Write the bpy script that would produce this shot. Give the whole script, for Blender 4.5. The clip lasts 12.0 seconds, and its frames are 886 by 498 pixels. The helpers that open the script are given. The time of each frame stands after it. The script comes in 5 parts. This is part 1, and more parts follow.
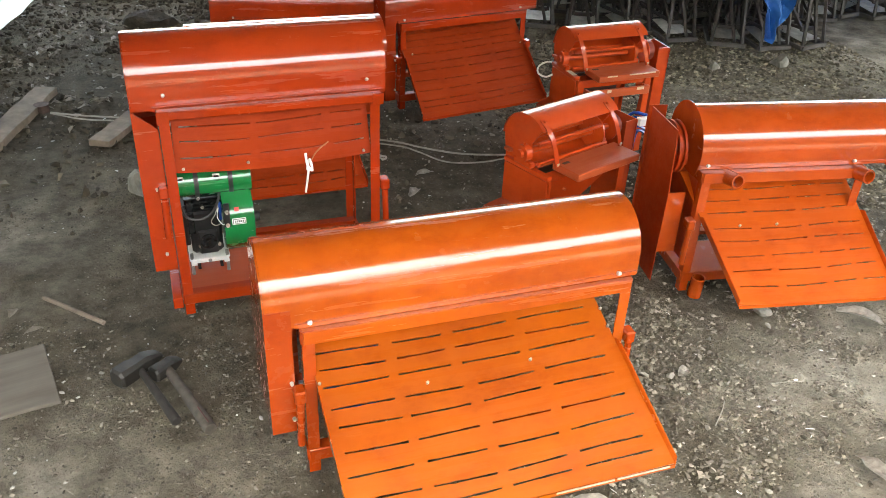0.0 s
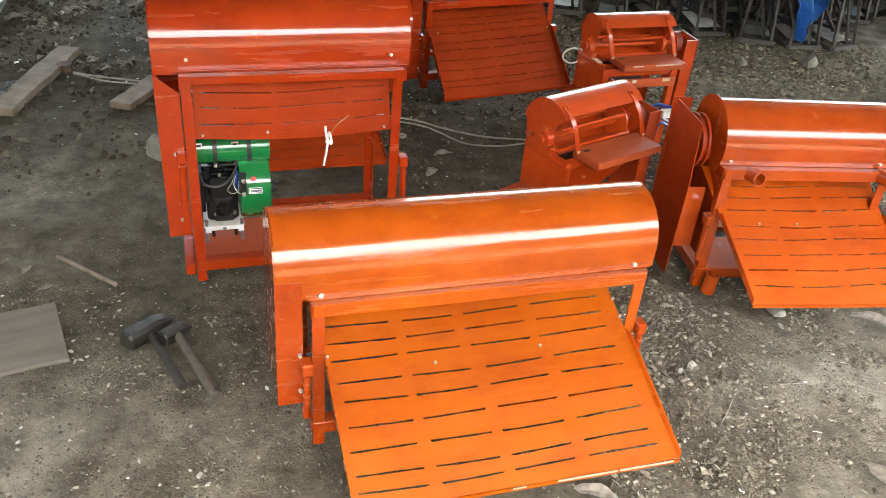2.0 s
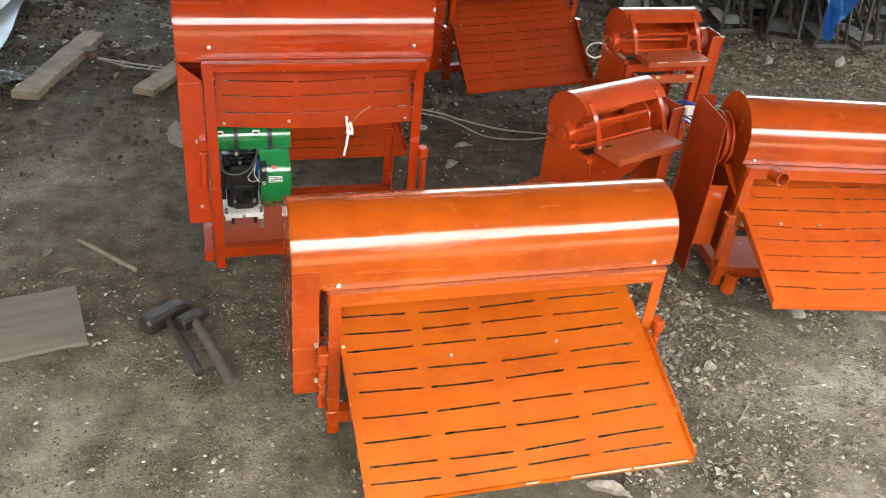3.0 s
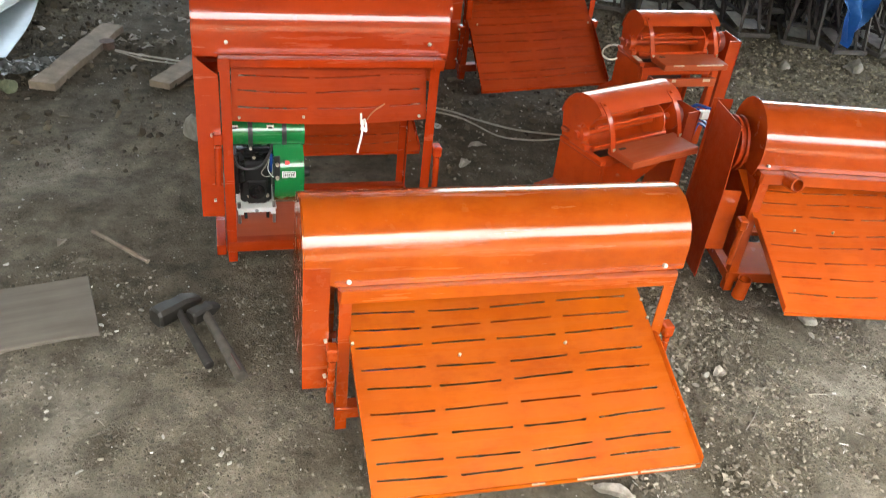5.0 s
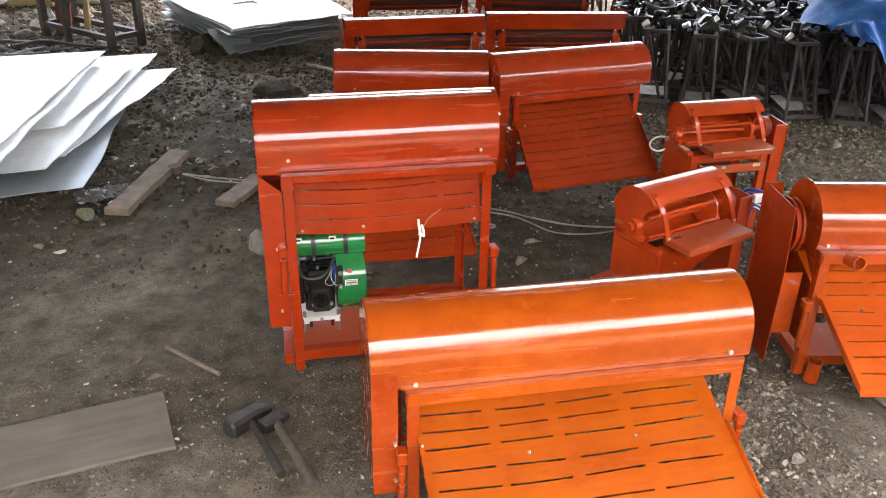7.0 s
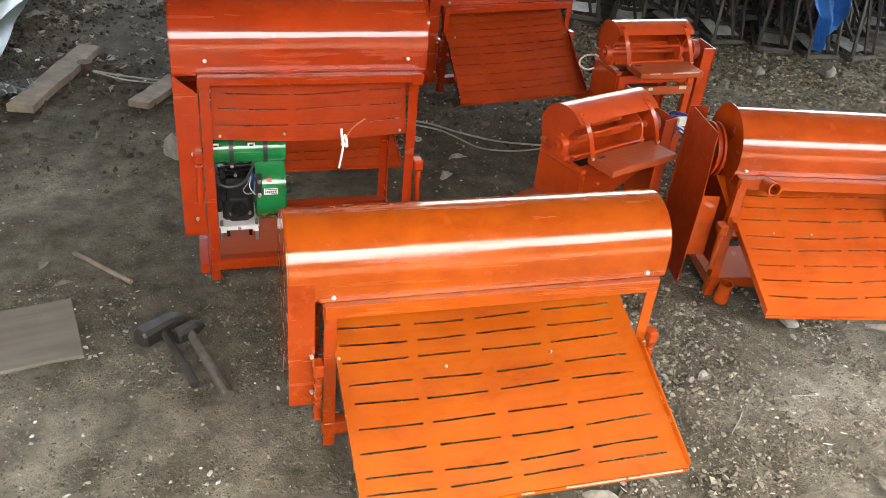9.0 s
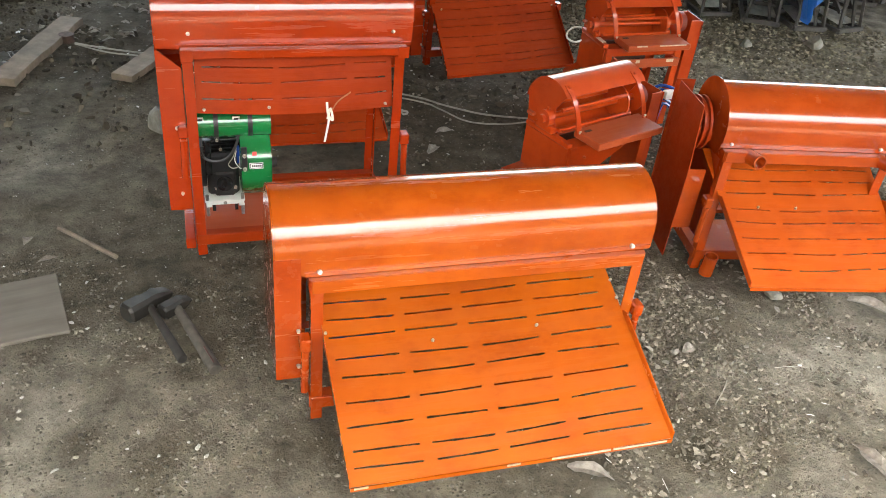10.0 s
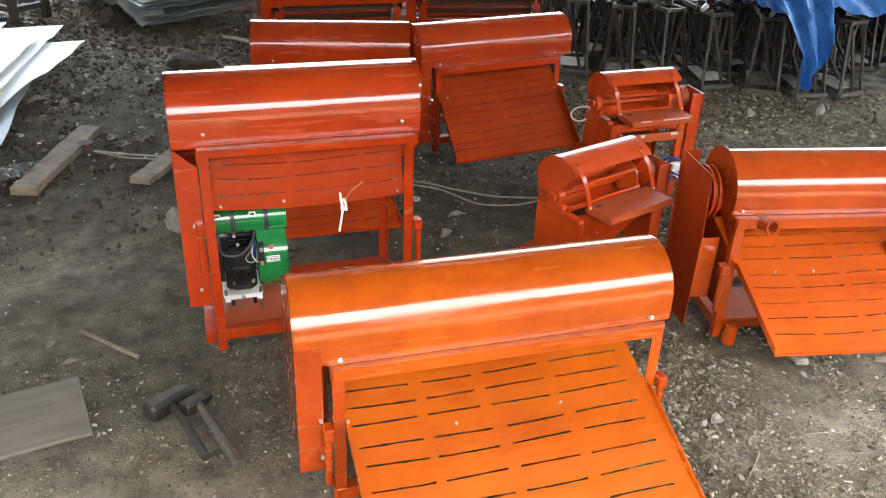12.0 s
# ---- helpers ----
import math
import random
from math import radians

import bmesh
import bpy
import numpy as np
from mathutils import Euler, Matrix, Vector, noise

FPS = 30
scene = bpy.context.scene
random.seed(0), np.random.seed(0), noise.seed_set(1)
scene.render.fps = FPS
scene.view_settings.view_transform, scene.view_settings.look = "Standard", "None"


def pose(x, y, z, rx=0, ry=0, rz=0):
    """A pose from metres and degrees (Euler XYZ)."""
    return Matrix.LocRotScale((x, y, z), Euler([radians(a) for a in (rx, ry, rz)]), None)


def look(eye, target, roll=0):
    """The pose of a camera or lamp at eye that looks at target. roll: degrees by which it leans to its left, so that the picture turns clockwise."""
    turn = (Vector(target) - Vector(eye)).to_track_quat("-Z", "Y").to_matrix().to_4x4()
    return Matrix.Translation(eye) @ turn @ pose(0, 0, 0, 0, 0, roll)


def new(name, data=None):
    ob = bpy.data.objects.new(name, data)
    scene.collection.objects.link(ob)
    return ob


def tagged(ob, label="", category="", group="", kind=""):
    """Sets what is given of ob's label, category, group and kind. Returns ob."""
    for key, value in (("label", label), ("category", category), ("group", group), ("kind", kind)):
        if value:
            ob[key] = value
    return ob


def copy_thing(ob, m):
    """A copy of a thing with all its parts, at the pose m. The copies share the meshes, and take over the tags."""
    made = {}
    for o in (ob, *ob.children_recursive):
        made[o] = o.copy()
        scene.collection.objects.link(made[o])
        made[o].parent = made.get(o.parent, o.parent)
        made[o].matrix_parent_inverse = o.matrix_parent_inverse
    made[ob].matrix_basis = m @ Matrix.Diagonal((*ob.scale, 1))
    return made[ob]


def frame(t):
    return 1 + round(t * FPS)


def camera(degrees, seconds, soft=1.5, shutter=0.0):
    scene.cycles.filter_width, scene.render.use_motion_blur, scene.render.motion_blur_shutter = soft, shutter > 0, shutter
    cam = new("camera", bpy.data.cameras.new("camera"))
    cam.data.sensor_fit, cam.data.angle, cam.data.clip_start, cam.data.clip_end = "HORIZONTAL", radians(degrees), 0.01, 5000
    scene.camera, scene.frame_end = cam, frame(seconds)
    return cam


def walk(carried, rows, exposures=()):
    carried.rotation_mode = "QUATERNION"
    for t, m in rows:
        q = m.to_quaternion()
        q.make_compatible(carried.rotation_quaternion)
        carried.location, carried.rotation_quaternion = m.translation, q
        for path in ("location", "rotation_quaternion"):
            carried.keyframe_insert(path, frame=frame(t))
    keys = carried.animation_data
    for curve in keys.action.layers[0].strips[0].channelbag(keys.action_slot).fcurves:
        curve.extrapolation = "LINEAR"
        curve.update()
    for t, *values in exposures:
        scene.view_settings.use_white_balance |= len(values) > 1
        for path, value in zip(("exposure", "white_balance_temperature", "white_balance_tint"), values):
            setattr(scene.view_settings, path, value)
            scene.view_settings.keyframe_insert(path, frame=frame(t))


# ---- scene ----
cam = camera(55.7, 12.0, soft=0.6, shutter=0.2)
PATH = [
    (0, (0.005, -0.003, 1.607), (0.59, 1.6, 0.563), 2.6),
    (0.5, (0.003, 0.002, 1.603), (0.584, 1.602, 0.553), 2.7),
    (1, (0.003, 0.005, 1.597), (0.567, 1.612, 0.547), 3.1),
    (1.5, (0.004, 0.004, 1.593), (0.531, 1.609, 0.523), 4.1),
    (2, (0.002, 0.005, 1.594), (0.554, 1.595, 0.515), 5.4),
    (2.5, (0.005, 0.005, 1.595), (0.579, 1.58, 0.503), 6.3),
    (3, (0.002, 0.009, 1.593), (0.512, 1.6, 0.495), 6.0),
    (3.2, (-0.001, 0.013, 1.592), (0.466, 1.612, 0.485), 5.4),
    (4.8, (0.005, 0.012, 1.595), (0.489, 1.57, 0.437), 7.1),
    (5, (0.002, 0.008, 1.593), (0.486, 1.605, 0.49), 6.8),
    (5.5, (-0.005, -0.001, 1.605), (0.426, 1.7, 0.646), 5.1),
    (5.8, (-0.007, -0.003, 1.61), (0.382, 1.748, 0.725), 3.8),
    (6, (-0.011, -0.001, 1.608), (0.358, 1.775, 0.765), 3.1),
    (6.5, (-0.02, -0.026, 1.627), (0.327, 1.754, 0.784), 1.5),
    (7, (-0.015, -0.029, 1.622), (0.349, 1.715, 0.713), 1.0),
    (7.5, (-0.007, -0.001, 1.61), (0.416, 1.691, 0.632), 2.3),
    (7.7, (0.003, -0.003, 1.605), (0.437, 1.673, 0.605), 2.8),
    (9.3, (0.0, 0.001, 1.602), (0.534, 1.589, 0.51), 6.3),
    (9.5, (0.002, 0.0, 1.602), (0.539, 1.579, 0.497), 6.4),
    (10, (0.005, -0.001, 1.605), (0.55, 1.559, 0.478), 6.4),
    (10.5, (0.005, -0.005, 1.605), (0.554, 1.553, 0.477), 6.3),
    (11, (0.003, -0.007, 1.607), (0.566, 1.555, 0.492), 5.8),
    (11.5, (0.002, -0.006, 1.604), (0.584, 1.585, 0.541), 4.3),
    (11.8, (0.0, -0.007, 1.616), (0.549, 1.63, 0.608), 3.1),
    (12, (0.002, -0.014, 1.606), (0.527, 1.661, 0.648), 2.3),
]
EXPOSURES = [(0.0, 4.48, 7750, 1), (5.0, 4.44, 7750, 1), (5.5, 4.40, 7750, 3), (6.0, 4.32, 7850, 8), (6.5, 4.42, 7850, 9), (7.0, 4.38, 7850, 11), (7.5, 4.26, 7850, 14), (9.5, 4.42, 7750, 1), (11.4, 4.42, 7750, 1), (12.0, 4.48, 7650, 3)]
walk(cam, [(t, look(eye, target, roll)) for t, eye, target, roll in PATH], EXPOSURES)

# ---- daylight: a bright overcast sky round an open shed ----
SUN_UP, SUN_TURN = radians(76), radians(180)
world = bpy.data.worlds.new("sky")
scene.world = world
world.use_nodes = True
wn = world.node_tree
sky = wn.nodes.new("ShaderNodeTexSky")
sky.sky_type = 'NISHITA'
sky.sun_disc = False
sky.sun_elevation, sky.sun_rotation = SUN_UP, SUN_TURN
sky.air_density, sky.dust_density, sky.ozone_density = 1.0, 8.0, 0.5
wn.links.new(sky.outputs[0], wn.nodes["Background"].inputs[0])
wn.nodes["Background"].inputs[1].default_value = 0.15
sun = new("sun", bpy.data.lights.new("sun", 'SUN'))
sun.data.energy, sun.data.angle, sun.data.color = 1.0, radians(10), (1.0, 0.96, 0.90)
sun.matrix_world = look((0, -20, 20 * math.tan(SUN_UP)), (0, 0, 0))


# ---- materials ----
def shader(name, rough=0.5, metal=0.0):
    m = bpy.data.materials.new(name)
    m.use_nodes = True
    b = m.node_tree.nodes["Principled BSDF"]
    b.inputs["Roughness"].default_value, b.inputs["Metallic"].default_value = rough, metal
    return m, m.node_tree, b


def noise_node(nt, scale, detail=4.0, rough=0.55, stretch=None):
    n = nt.nodes.new("ShaderNodeTexNoise")
    n.inputs["Scale"].default_value, n.inputs["Detail"].default_value, n.inputs["Roughness"].default_value = scale, detail, rough
    co = nt.nodes.new("ShaderNodeTexCoord")
    if stretch:
        mp = nt.nodes.new("ShaderNodeMapping")
        mp.inputs["Scale"].default_value = stretch
        nt.links.new(co.outputs["Object"], mp.inputs[0])
        nt.links.new(mp.outputs[0], n.inputs["Vector"])
    else:
        nt.links.new(co.outputs["Object"], n.inputs["Vector"])
    return n


def ramp(nt, source, stops):
    r = nt.nodes.new("ShaderNodeValToRGB")
    while len(r.color_ramp.elements) < len(stops):
        r.color_ramp.elements.new(0.5)
    for e, (p, c) in zip(r.color_ramp.elements, stops):
        e.position, e.color = p, (*c, 1.0) if len(c) == 3 else c
    nt.links.new(source, r.inputs[0])
    return r


def mix(nt, fac, a, b, mode='MIX'):
    m = nt.nodes.new("ShaderNodeMix")
    m.data_type, m.blend_type = 'RGBA', mode
    for sock, v in ((m.inputs[0], fac), (m.inputs[6], a), (m.inputs[7], b)):
        if isinstance(v, (int, float)):
            sock.default_value = v
        elif isinstance(v, tuple):
            sock.default_value = (*v, 1.0)
        else:
            nt.links.new(v, sock)
    return m.outputs[2]


def bump(nt, b, height, strength, dist):
    n = nt.nodes.new("ShaderNodeBump")
    n.inputs["Strength"].default_value, n.inputs["Distance"].default_value = strength, dist
    nt.links.new(height, n.inputs["Height"])
    nt.links.new(n.outputs[0], b.inputs["Normal"])
    if b.inputs["Coat Weight"].default_value:
        nt.links.new(n.outputs[0], b.inputs["Coat Normal"])


def painted(name, base, dark, light, rough=0.22, wave=0.25, coat=0.045, scuffs=0.0, haze=8.0):
    """Sprayed gloss enamel: slight shade drift, dust, ripples in the sheet."""
    m, nt, b = shader(name, rough)
    big = noise_node(nt, 3.0, 3)
    fine = noise_node(nt, 22.0, 4, 0.6)
    tone = ramp(nt, big.outputs[0], [(0.3, dark), (0.52, base), (0.75, light)]).outputs[0]
    dust = ramp(nt, fine.outputs[0], [(0.66, (0, 0, 0)), (0.82, (0.07, 0.07, 0.07))]).outputs[0]
    col = mix(nt, dust, tone, (0.30, 0.16, 0.09))
    if scuffs:
        rub = noise_node(nt, 30.0, 6, 0.75, (0.16, 1.3, 1.3))
        col = mix(nt, ramp(nt, rub.outputs[0], [(0.66, (0, 0, 0)), (0.76, (scuffs,) * 3)]).outputs[0], col, (0.48, 0.26, 0.17))
        blot = noise_node(nt, 1.3, 5, 0.7)
        col = mix(nt, 1.0, col, ramp(nt, blot.outputs[0], [(0.35, (0.82, 0.80, 0.80)), (0.65, (1.08, 1.1, 1.1))]).outputs[0], 'MULTIPLY')
        stain = noise_node(nt, 8.0, 6, 0.72, (0.7, 1.2, 1.2))
        col = mix(nt, 1.0, col, ramp(nt, stain.outputs[0], [(0.34, (0.84, 0.76, 0.72)), (0.50, (1.0, 1.0, 1.0)), (0.68, (1.04, 1.10, 1.25))]).outputs[0], 'MULTIPLY')
    nt.links.new(col, b.inputs["Base Color"])
    rr = ramp(nt, fine.outputs[0], [(0.35, (rough * 0.9,) * 3), (0.8, (rough * 1.25,) * 3)]).outputs[0]
    nt.links.new(rr, b.inputs["Roughness"])
    b.inputs["Specular IOR Level"].default_value = 0.14
    b.inputs["Coat Weight"].default_value, b.inputs["Coat Roughness"].default_value = 1.0 if coat < 0.1 else 0.08, coat
    streak = noise_node(nt, 9.0, 5, 0.65, (0.22, 3.2, 3.2))
    nt.links.new(ramp(nt, streak.outputs[0], [(0.34, (coat * 0.6,) * 3), (0.48, (coat * 1.6,) * 3), (0.66, (coat * haze,) * 3)]).outputs[0], b.inputs["Coat Roughness"])
    b.inputs["Coat IOR"].default_value = 1.62
    ripple = noise_node(nt, 5.0, 2, 0.4, (0.35, 1, 1))
    rolled = noise_node(nt, 70.0, 4, 0.65, (0.022, 1, 1))
    both = nt.nodes.new("ShaderNodeMath")
    both.operation, both.inputs[1].default_value = 'MULTIPLY_ADD', 0.30
    nt.links.new(rolled.outputs[0], both.inputs[0])
    nt.links.new(ripple.outputs[0], both.inputs[2])
    bump(nt, b, both.outputs[0], wave, 0.002)
    return m


def plain(name, base, rough=0.5, metal=0.0, scale=25.0, vary=0.25, relief=0.15, dist=0.003):
    m, nt, b = shader(name, rough, metal)
    n = noise_node(nt, scale, 6, 0.65)
    lo, hi = tuple(c * (1 - vary) for c in base), tuple(min(1, c * (1 + vary)) for c in base)
    nt.links.new(ramp(nt, n.outputs[0], [(0.3, lo), (0.7, hi)]).outputs[0], b.inputs["Base Color"])
    if relief:
        bump(nt, b, n.outputs[0], relief, dist)
    return m


# One orange paint in several copies; shade is put in as redder, darker colour.
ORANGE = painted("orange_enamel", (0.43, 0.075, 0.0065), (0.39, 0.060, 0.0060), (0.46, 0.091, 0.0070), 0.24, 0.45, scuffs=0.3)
SHADED_FRAME = painted("shaded_frame_enamel", (0.37, 0.047, 0.0055), (0.33, 0.039, 0.0050), (0.40, 0.056, 0.0062), 0.26, 0.40, scuffs=0.3)
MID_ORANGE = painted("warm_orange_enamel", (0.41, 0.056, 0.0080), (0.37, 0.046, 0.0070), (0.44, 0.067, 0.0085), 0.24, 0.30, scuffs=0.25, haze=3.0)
# copies for the back rows, darkened and reddened by their shade
SHADED_ORANGE = painted("shaded_orange_enamel", (0.385, 0.034, 0.0064), (0.35, 0.029, 0.0058), (0.415, 0.040, 0.0070), 0.24, 0.45, scuffs=0.2)
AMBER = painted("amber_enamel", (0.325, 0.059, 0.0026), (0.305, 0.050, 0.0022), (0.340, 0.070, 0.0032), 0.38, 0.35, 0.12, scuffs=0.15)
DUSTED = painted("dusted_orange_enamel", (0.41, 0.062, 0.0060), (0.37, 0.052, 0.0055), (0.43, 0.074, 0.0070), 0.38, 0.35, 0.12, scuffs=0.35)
MATTE_SHADED_ORANGE = painted("matte_shaded_orange_enamel", (0.345, 0.034, 0.0050), (0.31, 0.029, 0.0045), (0.37, 0.040, 0.0055), 0.45, 0.25, 0.12, scuffs=0.15)
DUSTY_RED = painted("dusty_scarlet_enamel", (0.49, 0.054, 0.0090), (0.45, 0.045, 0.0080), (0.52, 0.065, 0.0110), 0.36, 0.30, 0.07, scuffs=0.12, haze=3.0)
SHADED_TRAY = painted("shaded_tray_enamel", (0.32, 0.034, 0.0070), (0.28, 0.028, 0.0060), (0.35, 0.041, 0.0080), 0.38, 0.35, 0.12, scuffs=0.2)
EDGE = plain("bare_worn_edge", (0.50, 0.36, 0.27), 0.5, 0.1, 60, 0.3)
PRIMER = painted("red_oxide_paint", (0.20, 0.040, 0.026), (0.16, 0.032, 0.022), (0.24, 0.052, 0.032), 0.4, 0.1, 0.2)
SHELF = painted("brushed_red_paint", (0.38, 0.072, 0.026), (0.33, 0.058, 0.020), (0.44, 0.094, 0.038), 0.4, 0.3, 0.25)
# near-black red: the shade inside machines and in cracks, as a colour
INNER_SHADE = plain("inner_shade_red", (0.05, 0.014, 0.010), 0.6)
BOLT = plain("zinc_bolt", (0.44, 0.37, 0.30), 0.4, 0.3, 80, 0.2)
STEEL = plain("bare_steel", (0.30, 0.29, 0.28), 0.4, 0.9, 60)
RUSTY = plain("dark_rusty_steel", (0.042, 0.035, 0.031), 0.5, 0.2, 30, 0.5)
CAST = plain("black_casting", (0.014, 0.015, 0.016), 0.22, 0.0, 40, 0.4)
GREEN = painted("green_engine_paint", (0.006, 0.17, 0.045), (0.005, 0.14, 0.038), (0.009, 0.20, 0.052), 0.25, 0.1)
BLACK = plain("black_plastic", (0.012, 0.012, 0.013), 0.45, 0, 60)
WHITE = plain("white_paint", (0.78, 0.78, 0.76), 0.5, 0, 12, 0.06)
BLUE = painted("blue_motor_paint", (0.01, 0.06, 0.30), (0.01, 0.05, 0.25), (0.012, 0.08, 0.36), 0.35, 0.1)
WOOD = plain("weathered_wood", (0.16, 0.125, 0.095), 0.85, 0, 18, 0.4, 0.5)
CLOD = plain("brown_clod", (0.060, 0.048, 0.035), 0.95, 0, 22, 0.5, 0.8, 0.02)
PALE = plain("pale_cord", (0.32, 0.295, 0.25), 0.8)
STONE = plain("stone", (0.20, 0.185, 0.155), 0.9, 0, 14, 0.4, 0.6, 0.02)


def sheet_metal(name, lo, mid, hi, metal, rough):
    m, nt, b = shader(name, rough, metal)
    n, k, w = noise_node(nt, 2.2, 5, 0.6), noise_node(nt, 24, 5, 0.7), noise_node(nt, 3.5, 6, 0.7, (1, 0.3, 1))
    c = ramp(nt, n.outputs[0], [(0.3, lo), (0.55, mid), (0.8, hi)]).outputs[0]
    grime = ramp(nt, w.outputs[0], [(0.50, (0, 0, 0)), (0.72, (0.62, 0.62, 0.62))]).outputs[0]
    c = mix(nt, grime, c, tuple(x * 0.55 for x in mid))
    spots = ramp(nt, k.outputs[0], [(0.64, (0, 0, 0)), (0.78, (0.5, 0.5, 0.5))]).outputs[0]
    nt.links.new(mix(nt, spots, c, (0.34, 0.32, 0.28)), b.inputs["Base Color"])
    bump(nt, b, n.outputs[0], 0.4, 0.03)
    return m


SHEET = sheet_metal("white_sheet", (0.66, 0.68, 0.68), (0.82, 0.83, 0.82), (0.72, 0.75, 0.75), 0.0, 0.35)
ZINC = sheet_metal("zinc_sheet", (0.34, 0.38, 0.40), (0.48, 0.53, 0.55), (0.40, 0.45, 0.46), 0.5, 0.38)


def tarp_cloth():
    m, nt, b = shader("blue_tarpaulin", 0.36)
    n, k = noise_node(nt, 7, 4), noise_node(nt, 38, 5, 0.6)
    nt.links.new(ramp(nt, n.outputs[0], [(0.3, (0.020, 0.15, 0.46)), (0.58, (0.040, 0.24, 0.64)), (0.78, (0.18, 0.44, 0.78))]).outputs[0], b.inputs["Base Color"])
    bump(nt, b, k.outputs[0], 0.5, 0.012)
    return m


TARP = tarp_cloth()


def cells(nt, scale):
    v = nt.nodes.new("ShaderNodeTexVoronoi")
    v.inputs["Scale"].default_value = scale
    co = nt.nodes.new("ShaderNodeTexCoord")
    nt.links.new(co.outputs["Object"], v.inputs["Vector"])
    return v


def earth():
    m, nt, b = shader("trodden_earth", 0.92)
    b.inputs["Specular IOR Level"].default_value = 0.15
    a, f, s, w = noise_node(nt, 0.55, 6, 0.6), noise_node(nt, 11, 8, 0.75), noise_node(nt, 70, 6, 0.75), noise_node(nt, 2.6, 7, 0.7)
    base = ramp(nt, a.outputs[0], [(0.34, (0.057, 0.047, 0.034)), (0.5, (0.106, 0.091, 0.067)), (0.64, (0.210, 0.185, 0.144))]).outputs[0]
    # pale soil tint for dust and for brighter daylight
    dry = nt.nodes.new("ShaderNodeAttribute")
    dry.attribute_name = "lit_dust"
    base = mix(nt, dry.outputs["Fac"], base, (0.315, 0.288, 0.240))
    mid = ramp(nt, w.outputs[0], [(0.3, (0.78, 0.77, 0.75)), (0.7, (1.20, 1.19, 1.16))]).outputs[0]
    c = mix(nt, 1.0, base, mid, 'MULTIPLY')
    grit = ramp(nt, f.outputs[0], [(0.32, (0.48, 0.48, 0.48)), (0.68, (1.50, 1.50, 1.50))]).outputs[0]
    c = mix(nt, 1.0, c, grit, 'MULTIPLY')
    # small stones bedded in the soil, in patches
    v = cells(nt, 95)
    sep = nt.nodes.new("ShaderNodeSeparateColor")
    nt.links.new(v.outputs["Color"], sep.inputs[0])
    tone = ramp(nt, sep.outputs[0], [(0.0, (0.060, 0.052, 0.041)), (0.7, (0.13, 0.115, 0.09)), (1.0, (0.32, 0.29, 0.24))]).outputs[0]
    inside = ramp(nt, v.outputs["Distance"], [(0.25, (1, 1, 1)), (0.45, (0, 0, 0))]).outputs[0]
    where = ramp(nt, w.outputs[0], [(0.44, (0, 0, 0)), (0.58, (0.85, 0.85, 0.85))]).outputs[0]
    some = ramp(nt, sep.outputs[1], [(0.45, (0, 0, 0)), (0.5, (1, 1, 1))]).outputs[0]
    fac = mix(nt, 1.0, mix(nt, 1.0, inside, where, 'MULTIPLY'), some, 'MULTIPLY')
    c = mix(nt, fac, c, tone)
    speck = ramp(nt, s.outputs[0], [(0.60, (0, 0, 0)), (0.70, (0.6, 0.6, 0.6))]).outputs[0]
    nt.links.new(mix(nt, speck, c, (0.22, 0.20, 0.165)), b.inputs["Base Color"])
    add = nt.nodes.new("ShaderNodeMath")
    add.operation = 'ADD'
    nt.links.new(f.outputs[0], add.inputs[0])
    nt.links.new(s.outputs[0], add.inputs[1])
    sub = nt.nodes.new("ShaderNodeMath")
    sub.operation = 'MULTIPLY_ADD'
    sub.inputs[1].default_value = 0.6
    nt.links.new(fac, sub.inputs[0])
    nt.links.new(add.outputs[0], sub.inputs[2])
    bump(nt, b, sub.outputs[0], 1.0, 0.022)
    return m


EARTH = earth()


def pebble_mat(name, lo, hi):
    m, nt, b = shader(name, 0.85)
    b.inputs["Specular IOR Level"].default_value = 0.25
    g = nt.nodes.new("ShaderNodeNewGeometry")
    nt.links.new(ramp(nt, g.outputs["Random Per Island"], [(0.0, lo), (0.62, tuple(a + (c - a) * 0.38 for a, c in zip(lo, hi))), (0.85, tuple(a + (c - a) * 0.75 for a, c in zip(lo, hi))), (1.0, tuple(min(0.8, c * 1.15) for c in hi))]).outputs[0], b.inputs["Base Color"])
    return m


GRAVEL = pebble_mat("grey_gravel", (0.068, 0.058, 0.044), (0.275, 0.246, 0.198))
SOIL = pebble_mat("soil_crumbs", (0.060, 0.053, 0.041), (0.26, 0.235, 0.19))
OLIVE = pebble_mat("olive_gravel", (0.054, 0.046, 0.030), (0.26, 0.226, 0.160))
CLODS = pebble_mat("brown_clods", (0.040, 0.032, 0.022), (0.135, 0.112, 0.080))
RUBBLE = pebble_mat("weathered_rubble", (0.16, 0.145, 0.12), (0.55, 0.52, 0.47))
CHIPS = pebble_mat("pale_chips", (0.35, 0.33, 0.30), (0.75, 0.72, 0.68))
ROOF = plain("dull_roof_sheet", (0.10, 0.095, 0.09), 0.7, 0, 3, 0.3, 0)
SCREEN_FOLIAGE = plain("screen_foliage", (0.035, 0.05, 0.025), 0.8, 0, 1.5, 0.6, 0)


# ---- building helpers ----
def part(name, bm, material, parent=None, label="", smooth=False):
    me = bpy.data.meshes.new(name)
    bmesh.ops.recalc_face_normals(bm, faces=bm.faces[:])
    bm.to_mesh(me)
    bm.free()
    me.materials.append(material)
    if smooth:
        for p in me.polygons:
            p.use_smooth = True
        me.set_sharp_from_angle(angle=radians(32))
    ob = new(name, me)
    ob.parent = parent
    return tagged(ob, label)


